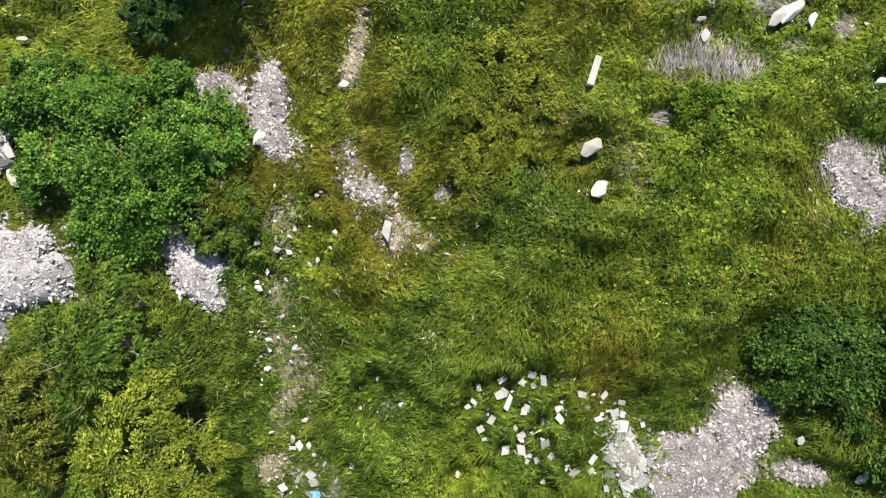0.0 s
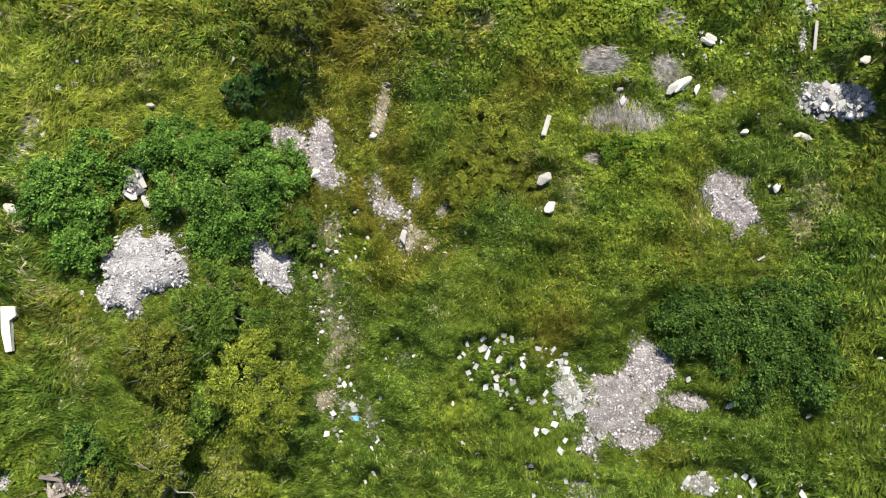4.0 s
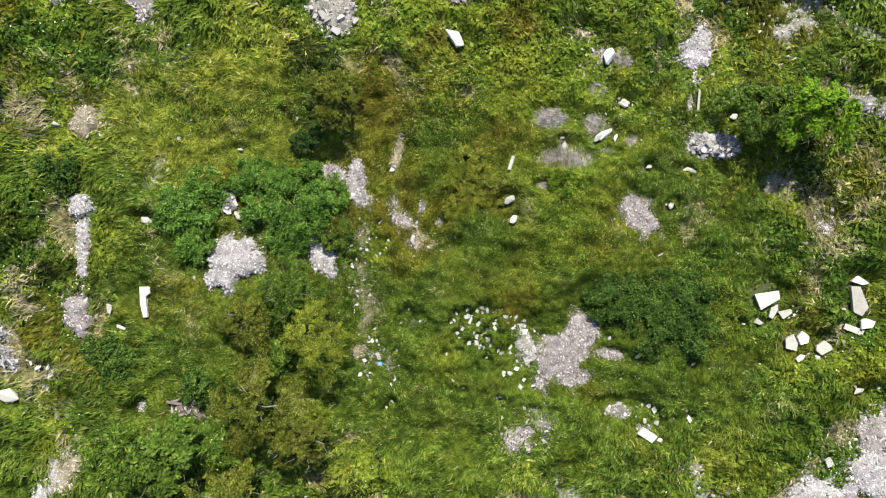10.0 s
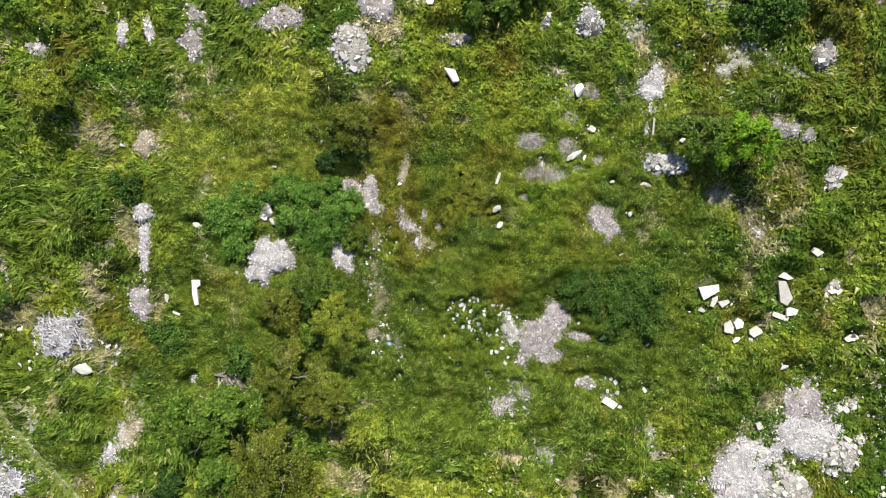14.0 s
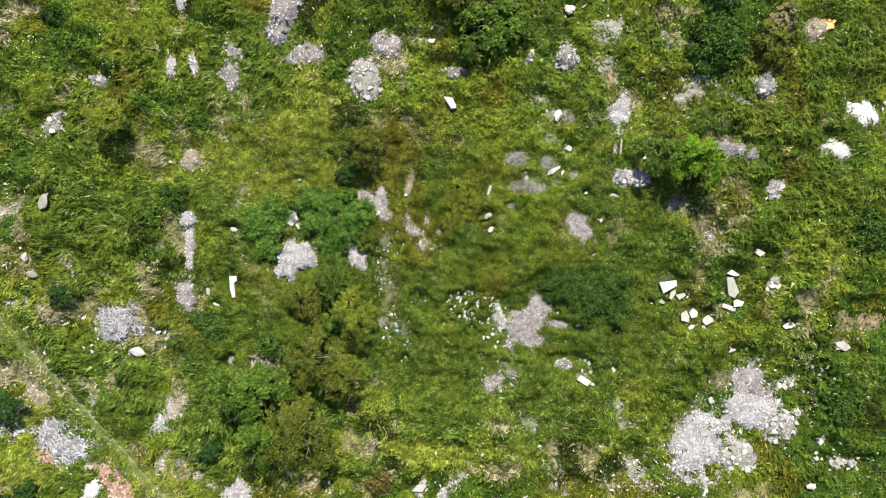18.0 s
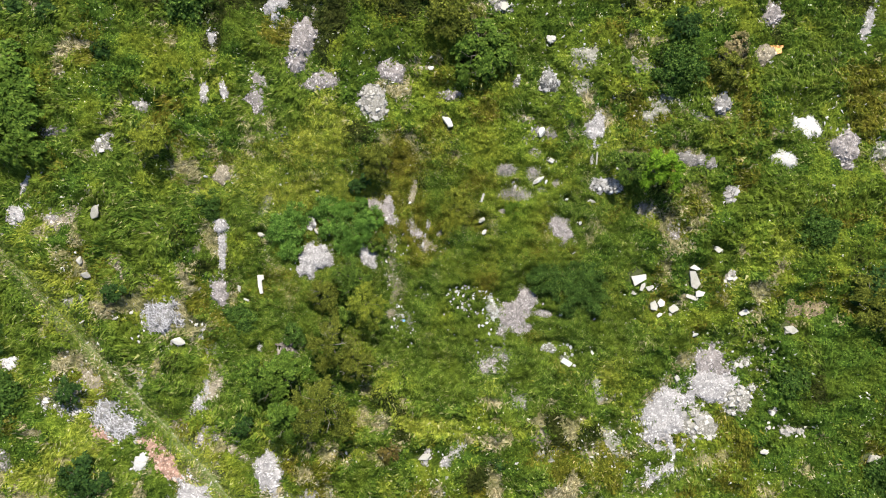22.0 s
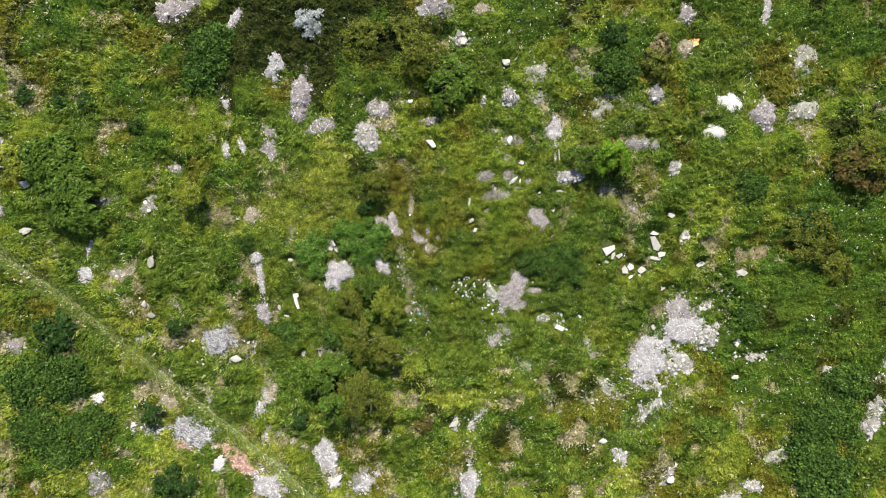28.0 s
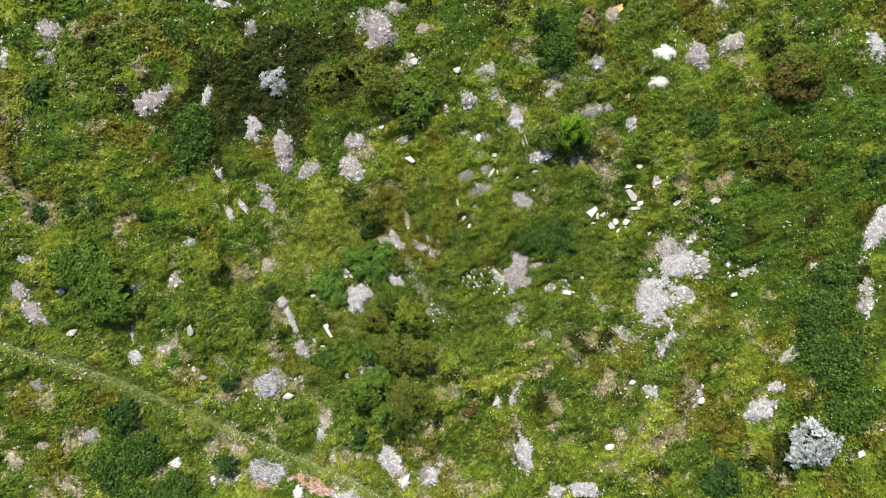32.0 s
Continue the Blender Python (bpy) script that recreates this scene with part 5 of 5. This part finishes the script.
scatter(-27.42, 5.72, 8.22, 3.08, -24, 30, 0.28, 'strewn', 42)
scatter(-0.04, 13.87, 8.61, 3.45, -3, 40, 0.26, 'strewn', 43)
scatter(14.54, 9.31, 4.64, 2.32, 0, 40, 0.2, 'strewn', 44)
scatter(10.20, 6.10, 3.49, 2.03, 0, 34, 0.15, 'strewn', 45)
scatter(-16.70, -5.33, 3.47, 2.32, 0, 30, 0.2, 'strewn', 46)
scatter(7.94, -7.54, 5.80, 2.32, 0, 34, 0.2, 'strewn', 47)
scatter(27.82, 10.93, 7.48, 3.74, -9, 40, 0.28, 'strewn', 48)
scatter(-7.91, -13.22, 4.40, 2.20, 0, 20, 0.22, 'strewn', 49)
scatter(2.3, -3.5, 1.9, 0.95, -12, 80, 0.15, "tile", 1)
scatter(-3.2, -2.3, 0.5, 3.2, 6, 42, 0.16, "rock", 2)
scatter(-2.6, -5.3, 1.0, 1.6, 0, 34, 0.13, "tile", 3)
scatter(0.5, -4.3, 1.8, 0.9, 0, 12, 0.15, "rock", 4)
scatter(3.5, -5.6, 1.5, 1.2, 0, 22, 0.15, "tile", 5)
twig(0.23, 3.5, 0.55, -40)
twig(1.64, 1.87, 0.75, -35)
twig(0.28, 1.8, 0.6, -70, 1)
twig(1.06, 1.35, 0.5, -55)
twig(0.77, 2.09, 0.4, -60, 1)


def litter(x, y, size, material, label, category, name):
    """A crumpled scrap lying on the plants."""
    r = np.random.default_rng(int(abs(x * 10)))
    n = 9
    U, V = np.meshgrid(np.linspace(-1, 1, n), np.linspace(-1, 1, n))
    Z = 0.35 * size * wave(U + x, V + y, 0.45, 5, 3)
    w = 1 + 0.3 * r.normal(0, 1, U.shape) * 0.3
    top = np.stack([U * w * size * 0.5, V * w * size * 0.35, Z + 0.03], 2).reshape(-1, 3)
    verts = top.tolist() + (top - np.array([0, 0, 0.012])).tolist()
    faces = []
    for i in range(n - 1):
        for k in range(n - 1):
            q = i * n + k
            faces += [(q, q + 1, q + n + 1, q + n), (q + n * n, q + n + n * n, q + n + 1 + n * n, q + 1 + n * n)]
    ob = new(name, mesh_of(name, verts, faces, material))
    ob.location = (x, y, float(gz(x, y)) + 0.08)
    tagged(ob, label, category)
    COVER.append((x, y, size * 0.7, size * 0.6, 0, 0.95))


litter(-2.52, -4.93, 0.2, BLUE, "crumpled scrap of blue plastic among tiles", "plastic scrap", "plastic_scrap")
litter(23.3, 13.65, 0.8, ORANGE, "crumpled orange rag on a pale heap", "rag", "orange_rag")
# ---- plant cover ----
def track_distance(x, y):
    best = np.full(x.shape, 1e9)
    for p, q in zip(TRACK, TRACK[1:]):
        dx, dy = q[0] - p[0], q[1] - p[1]
        t = np.clip(((x - p[0]) * dx + (y - p[1]) * dy) / (dx * dx + dy * dy), 0, 1)
        best = np.minimum(best, np.hypot(x - p[0] - t * dx, y - p[1] - t * dy))
    return best


# the field is laid out on a lattice of points
STEP = 0.1
LX, LY = np.meshgrid(np.arange(-50, 50.01, STEP), np.arange(-43, 43.01, STEP))


def at(field, x, y):
    """Value of a lattice field between its points."""
    u, v = np.clip((x + 50) / STEP, 0, LX.shape[1] - 1.001), np.clip((y + 43) / STEP, 0, LX.shape[0] - 1.001)
    i, k = u.astype(int), v.astype(int)
    fu, fv = u - i, v - k
    return (field[k, i] * (1 - fu) + field[k, i + 1] * fu) * (1 - fv) + (field[k + 1, i] * (1 - fu) + field[k + 1, i + 1] * fu) * fv


def bareness():
    """0 where plants grow freely, towards 1 over rubble; and the same for where they stay short round about."""
    out, short = np.zeros(LX.shape), np.zeros(LX.shape)
    near, wide = fringe(LX, LY), lobes(LX, LY)
    for cx, cy, a, b, angle, much in COVER:
        m = max(a, b) * 2.4
        k0, k1 = int((cy - m + 43) / STEP), int((cy + m + 43) / STEP) + 2
        i0, i1 = int((cx - m + 50) / STEP), int((cx + m + 50) / STEP) + 2
        box = (slice(max(k0, 0), max(k1, 0)), slice(max(i0, 0), max(i1, 0)))
        ca, sa = math.cos(radians(angle)), math.sin(radians(angle))
        u, v = LX[box] - cx, LY[box] - cy
        q = np.hypot((u * ca + v * sa) / a, (-u * sa + v * ca) / b)
        q += 0.78 * (near[box] * min(1.0, 0.3 + 0.5 * max(a, b)) + wide[box] * min(1.0, 0.7 * max(a, b)))
        out[box] = np.maximum(out[box], much * np.clip((1.5 - q) * 1.15, 0, 1) ** 1.3)
        short[box] = np.maximum(short[box], much * np.clip((2.1 - q) * 1.0, 0, 1))
    return out * (1 - 0.6 * tufts(LX, LY)), short


def tussocks(x, y, size, seed):
    """Rounded clumps side by side, from 0 in the gaps to 1 on the highest."""
    u, v = x / size + 500, y / size + 500
    iu, iv = np.floor(u).astype(np.int64), np.floor(v).astype(np.int64)
    best = np.zeros(np.shape(x))
    for a in (-1, 0, 1):
        for b in (-1, 0, 1):
            cu, cv = iu + a, iv + b
            du = u - cu - 0.15 - 0.7 * lattice(cu, cv, seed)
            dv = v - cv - 0.15 - 0.7 * lattice(cu, cv, seed + 1)
            tall = 0.35 + 0.65 * lattice(cu, cv, seed + 2)
            best = np.maximum(best, tall * np.clip(1 - (du * du + dv * dv) / 0.75, 0, 1))
    return best


def zone(x, y, cx, cy, r, s=None):
    return np.exp(-((x - cx) / r) ** 2 - ((y - cy) / (s or r)) ** 2)


BARE, SHORT = bareness()
TRACKWAY = track_distance(LX, LY)
KINDS = ("grass", "olive", "herb", "weed", "dry", "green", "sedge")


def growth():
    """How well each kind of plant does at each place."""
    x, y, d = LX, LY, TRACKWAY
    return np.stack([
        wave(x, y, 4.0, 41, 3) - 0.11 + 0.4 * zone(x, y, -9, 5.5, 5) + 0.25 * zone(x, y, -7.5, 4.6, 2.2, 1.2) + 0.08 * zone(x, y, 0, -12, 7) + 0.14 * zone(x, y, 7, 5, 5) + 0.24 * zone(x, y, -24, -16, 10, 6)
        + 0.2 * zone(x, y, -33, -14, 8) + 0.1 * (d < 2.2),
        wave(x, y, 3.0, 42, 3) + 0.28 * zone(x, y, 0.2, 2.6, 3.2) + 0.2 * zone(x, y, 3.4, -1.5, 1.6) + 0.2 * zone(x, y, -1.6, -0.6, 1.2, 0.8) + 0.12 * zone(x, y, 30, 4, 9) + 0.1 * zone(x, y, 9, 6, 6) + 0.12 * zone(x, y, -14, 24, 7) - 0.03,
        wave(x, y, 2.4, 43, 3) + 0.015 + 0.3 * zone(x, y, 3.6, 5.6, 3.4) + 0.14 * zone(x, y, 6.0, 3, 3) + 0.12 * zone(x, y, 0, -4, 3) + 0.1 * zone(x, y, 8, 8, 6) + 0.16 * zone(x, y, 26, 2, 7) + 0.08 * zone(x, y, -22, 6, 8) - 0.01,
        wave(x, y, 2.8, 44, 3) + 0.14 * zone(x, y, 6.5, -0.3, 3.2, 2.0) + 0.14 * zone(x, y, 8.0, 3.0, 1.8, 2.4) + 0.2 * zone(x, y, -11, -7, 5) + 0.22 * zone(x, y, 30, -12, 10) + 0.15 * zone(x, y, 36, 2, 9) + 0.2 * zone(x, y, -4, 19.5, 9) + 0.15 * zone(x, y, -30, 1, 6) + 0.15 * zone(x, y, 30, 16, 7) + 0.05 * zone(x, y, 0, 26, 60, 17) + 0.08 * zone(x, y, 40, 0, 14, 30),
        wave(x, y, 1.3, 45, 3) - 0.1 + 0.09 * zone(x, y, 13, -17, 8) + 0.1 * zone(x, y, 12, 8, 8) + 0.14 * zone(x, y, -34, -10, 9) + 0.15 * zone(x, y, -12, -20, 9) + 0.08 * zone(x, y, -20, -2, 8) + 0.06 * zone(x, y, 20, -22, 9) + 0.1 * zone(x, y, 32, 8, 8) + 0.12 * zone(x, y, -3.1, -1.5, 0.7, 3.5),
        wave(x, y, 3.2, 46, 3) + 0.3 * zone(x, y, 7, -6.5, 5) + 0.25 * zone(x, y, -10.5, -4.5, 3.5) + 0.2 * zone(x, y, 1, -9, 5) + 0.2 * zone(x, y, 1.6, -0.4, 2.0, 1.4) + 0.12 * zone(x, y, -17, -9, 6) + 0.12 * zone(x, y, -17, 6, 9) + 0.1 * zone(x, y, 10, 14, 8)
        + 0.2 * zone(x, y, 27, 14, 8) + 0.04,
        wave(x, y, 2.6, 47, 3) - 0.13 + 0.75 * zone(x, y, -8.0, 19.6, 9.0, 5.4) + 0.15 * zone(x, y, -16, 25, 10, 6) + 0.33 * zone(x, y, 28, 17, 8, 3.6) + 0.1 * zone(x, y, 33, -6, 6)], 0)


SCORE = growth()


def canopy():
    """Height of the plants over the ground."""
    share = np.exp((SCORE - SCORE.max(0)) * 22)
    share /= share.sum(0)
    tall = np.tensordot(np.array([0.8, 0.95, 1.05, 1.35, 0.6, 1.0, 1.0]), share, 1)
    combed = np.clip((wave(LX * 0.62 - LY * 0.25, LY * 1.25 + LX * 0.3, 1.25, 51, 3) - 0.36) / 0.3, 0, 1)
    h = 0.04 + 0.22 * tussocks(LX * 0.85, LY * 1.1, 1.15, 90) + 0.17 * tussocks(LX, LY, 0.42, 95) + 0.17 * combed * combed * (3 - 2 * combed) + 0.16 * wave(LX, LY, 3.6, 52, 2)
    h = h * tall * (1.2 + 0.35 * np.clip(spread(LX, LY) - 1.5, 0, 1))
    h *= np.clip(1.1 * np.abs(TRACKWAY + 0.25) - 0.35, 0.08, 1)
    return h * (1 - 0.75 * SHORT) * (1 - 0.5 * BARE)


TALL = canopy()
SLOPE_X, SLOPE_Y = np.gradient(TALL, STEP, axis=1), np.gradient(TALL, STEP, axis=0)


def build_sward():
    """The closed mat of stems and leaves under the upper blades, with their shade in its colour."""
    def line(*spans):
        out = [np.arange(p, q, s) for p, q, s in spans]
        return np.concatenate(out)
    xs = line((-49, -24, 0.5), (-24, -11, 0.25), (-11, 11.5, 0.15), (11.5, 24.5, 0.25), (24.5, 49, 0.5))
    ys = line((-42, -14, 0.5), (-14, -7, 0.25), (-7, 6.3, 0.15), (6.3, 14, 0.25), (14, 42, 0.5))
    X, Y = np.meshgrid(xs, ys)
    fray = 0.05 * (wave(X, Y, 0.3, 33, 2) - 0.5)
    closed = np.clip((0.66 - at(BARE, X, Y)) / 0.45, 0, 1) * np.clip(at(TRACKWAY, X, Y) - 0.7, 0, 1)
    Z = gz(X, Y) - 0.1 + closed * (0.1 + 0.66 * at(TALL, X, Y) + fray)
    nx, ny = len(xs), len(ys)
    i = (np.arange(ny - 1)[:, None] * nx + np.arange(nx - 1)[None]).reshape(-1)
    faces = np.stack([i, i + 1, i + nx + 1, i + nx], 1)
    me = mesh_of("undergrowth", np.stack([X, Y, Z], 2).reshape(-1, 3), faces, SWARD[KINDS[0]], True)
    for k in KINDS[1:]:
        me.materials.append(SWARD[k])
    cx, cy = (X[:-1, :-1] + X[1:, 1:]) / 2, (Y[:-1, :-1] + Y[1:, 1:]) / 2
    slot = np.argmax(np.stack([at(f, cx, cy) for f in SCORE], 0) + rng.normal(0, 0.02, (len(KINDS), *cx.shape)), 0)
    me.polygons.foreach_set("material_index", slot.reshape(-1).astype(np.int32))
    tagged(new("undergrowth", me), "closed mat of low stems and leaves, coloured darker as if shaded by the grass", "undergrowth", kind="stuff")


def plant_cover(total):
    # places over the field, thinning out towards its rim
    n0 = total * 5
    x, y = rng.uniform(-49, 49, n0), rng.uniform(-42, 42, n0)
    inside = (np.abs(x) < 39) & (np.abs(y) < 24)
    for turn, hw, hh in ((-24, 44.5, 27), (-9, 42, 26)):
        c, s = math.cos(radians(turn)), math.sin(radians(turn))
        inside |= (np.abs(x * c + y * s) < hw) & (np.abs(y * c - x * s) < hh)
    x, y = x[inside], y[inside]
    inner_u, inner_v = rng.uniform(-11, 11, n0 // 5), rng.uniform(-6.3, 6.3, n0 // 5)
    mid_u, mid_v = rng.uniform(-24, 24, n0 // 4), rng.uniform(-14, 14, n0 // 4)
    x, y = np.concatenate([x, inner_u + 0.4, mid_u + 0.4]), np.concatenate([y, inner_v - 0.5, mid_v - 0.5])
    per_m2 = n0 / (98 * 84)
    rr = spread(x, y)
    have = np.full(x.shape, per_m2)
    have += np.where((np.abs(x - 0.4) < 24) & (np.abs(y + 0.5) < 14), n0 / 4 / (48 * 28), 0)
    have += np.where((np.abs(x - 0.4) < 11) & (np.abs(y + 0.5) < 6.3), n0 / 5 / (22 * 12.6), 0)
    near = np.clip((2.1 - rr) / 1.1, 0, 1)
    far = np.maximum(rr / 1.7, 1)
    want = DENSE * rr ** -1.58 * (1 + 1.7 * near) * far ** 0.55
    free = (1 - at(BARE, x, y)) * np.where(at(TRACKWAY, x, y) < 1.0, 0.7, 1)
    ok = rng.uniform(0, 1, len(x)) < want / have * free
    x, y, rr, far = x[ok], y[ok], rr[ok], far[ok]
    d = at(TRACKWAY, x, y)
    n = len(x)
    # what grows where
    mixed = 0.05 + 0.05 * np.clip((2.1 - rr) / 1.1, 0, 1)
    kind = np.argmax(np.stack([at(f, x, y) + rng.normal(0, 1, n) * mixed for f in SCORE], 0), 0)
    kind = np.where((np.abs(d - 0.1) < 0.2) & (rng.uniform(0, 1, n) < 0.4), 4, kind)
    hv, gx, gy = at(TALL, x, y), at(SLOPE_X, x, y), at(SLOPE_Y, x, y)
    z = gz(x, y) + 0.02 + hv * (0.5 + 0.65 * rng.uniform(0, 1, n))
    fine = 1 - 0.47 * np.clip((2.1 - rr) / 1.1, 0, 1)
    big = rr ** 0.8 * fine * far ** -0.3
    sway = 3.4 + (wave(x, y, 1.8, 61, 2) - 0.5) * 5.0
    coarse = np.where((rng.uniform(0, 1, n) < 0.2) & (rr < 2.6), 2.3, 1.0)
    names = (("meadow_grass", "long yellow-green meadow grass", "grass", True), ("olive_grass", "olive-brown tangled grass and stems", "grass", True),
             ("ground_ivy", "mid-green leafy herbs and creepers", "herbs", False), ("tall_weeds", "dark green tall leafy weeds", "weeds", False),
             ("dry_grass", "straw-coloured dry grass", "grass", True), ("green_grass", "deep green wind-combed long grass", "grass", True),
             ("dark_sedge", "blackish green coarse grass", "grass", True))
    for k, (name, label, category, blades) in enumerate(names):
        material = BLADE[KINDS[k]]
        i = np.nonzero(kind == k)[0]
        m = len(i)
        c = np.stack([x[i], y[i], z[i]], 1)
        if blades:
            w = sway[i] + rng.normal(0, 0.62 if k == 5 else 0.75, m)
            ln = (0.18 if k == 5 else 0.165) * fine[i] * rr[i] ** 0.56 * far[i] ** -0.3 * (0.6 + 0.4 * coarse[i]) * rng.uniform(0.6, 1.4, m) * np.where(d[i] < 1.1, 0.6, 1)
            wd = 0.0125 * fine[i] * rr[i] ** 1.1 * far[i] ** -0.2 * coarse[i] * rng.uniform(0.7, 1.5, m)
            cw, sw = np.cos(w), np.sin(w)
            side = np.stack([-sw, cw, gy[i] * cw - gx[i] * sw + rng.normal(0, 0.3, m)], 1) * wd[:, None]
            tip = c + np.stack([cw, sw, np.clip(gx[i] * cw + gy[i] * sw, -0.9, 0.9) + rng.uniform(-0.05, 0.45, m)], 1) * ln[:, None]
            base = c.copy()
            base[:, 2] -= 0.02
            me = mesh_same(name, np.stack([base - side, base + side, tip], 1), [(0, 1, 2)], material)
        else:
            w = rng.uniform(0, 6.283, m)
            ln = (0.066 if k == 2 else 0.08) * big[i] * coarse[i] * rng.uniform(0.6, 1.45, m)
            along = np.stack([np.cos(w), np.sin(w), gx[i] * np.cos(w) + gy[i] * np.sin(w) + rng.normal(0, 0.3, m)], 1)
            up = np.stack([rng.normal(0, 0.32, m) - gx[i], rng.normal(0, 0.32, m) - gy[i], np.ones(m)], 1)
            wd = ln * (0.72 if k == 2 else 0.55)
            out = rr[i] > 1.8
            me = mesh_same(name, leaf_points(c[out], along[out], up[out], ln[out] * 1.1, wd[out] * 1.1), [(0, 1, 2)], material)
            tagged(new(name, me), label, category, kind="stuff")
            me = mesh_same(name, leaf_quads(c[~out], along[~out], up[~out], ln[~out], wd[~out]), [(0, 1, 2, 3)], material)
        tagged(new(name, me), label, category, kind="stuff")
    # crumbs of stone lying among the plants
    m = 28000
    px, py = rng.uniform(-44, 44, m), rng.uniform(-34, 34, m)
    keep = 0.5 * wave(px, py, 5.0, 81, 3) + 0.6 * wave(px, py, 1.3, 45, 3) + 0.07 * rng.normal(0, 1, m) + 0.06 * zone(px, py, 1, -1, 9) > 0.59
    keep &= (np.abs(px * 0.91 - py * 0.41) < 44) & (np.abs(px * 0.41 + py * 0.91) < 26)
    px, py = px[keep], py[keep]
    size = 0.035 * spread(px, py) ** 0.45 * (0.5 + 2.2 * rng.uniform(0, 1, len(px)) ** 4)
    c = chips(len(px), size) + np.stack([px, py, gz(px, py) + at(TALL, px, py) * 0.7 + 0.03 + size * 0.4], 1)[:, None]
    tagged(new("stone_crumbs", mesh_same("stone_crumbs", c, CHIP, STONE["rock"])), "small pale stone crumbs strewn through the grass", "stones", kind="stuff")
    sx, sy, size = np.array(STREWN).T
    size = size * 0.42
    c = chips(len(sx), size, 0.9) + np.stack([sx, sy, gz(sx, sy) + at(TALL, sx, sy) * 0.75 + 0.03 + size * 0.4], 1)[:, None]
    tagged(new("strewn_stones", mesh_same("strewn_stones", c, CHIP, STONE["rock"])), "pale broken stones strewn thinly through the weeds", "stones", kind="stuff")
    # pale blossoms
    pick = np.nonzero((wave(x, y, 1.5, 71, 3) + 0.3 * zone(x, y, 7.3, 2.2, 0.8, 1.1) > 0.66) & (rng.uniform(0, 1, n) < 0.022) & (kind > 1) & (kind < 4))[0]
    m = len(pick)
    w = rng.uniform(0, 6.283, m)
    c = np.stack([x[pick], y[pick], z[pick] + 0.06], 1)
    ln = 0.045 * big[pick]
    q = leaf_quads(c, np.stack([np.cos(w), np.sin(w), np.zeros(m)], 1), np.tile([0, 0, 1.0], (m, 1)) + rng.normal(0, 0.2, (m, 3)), ln, ln)
    tagged(new("white_flowers", mesh_same("white_flowers", q, [(0, 1, 2, 3)], FLOWER)), "small white flower heads among herbs", "flowers", kind="stuff")


for stone in LOOSE:
    stone.location.z += float(at(TALL, np.array(stone.location.x), np.array(stone.location.y))) * 0.6

build_sward()
DENSE = 780
plant_cover(1200000)
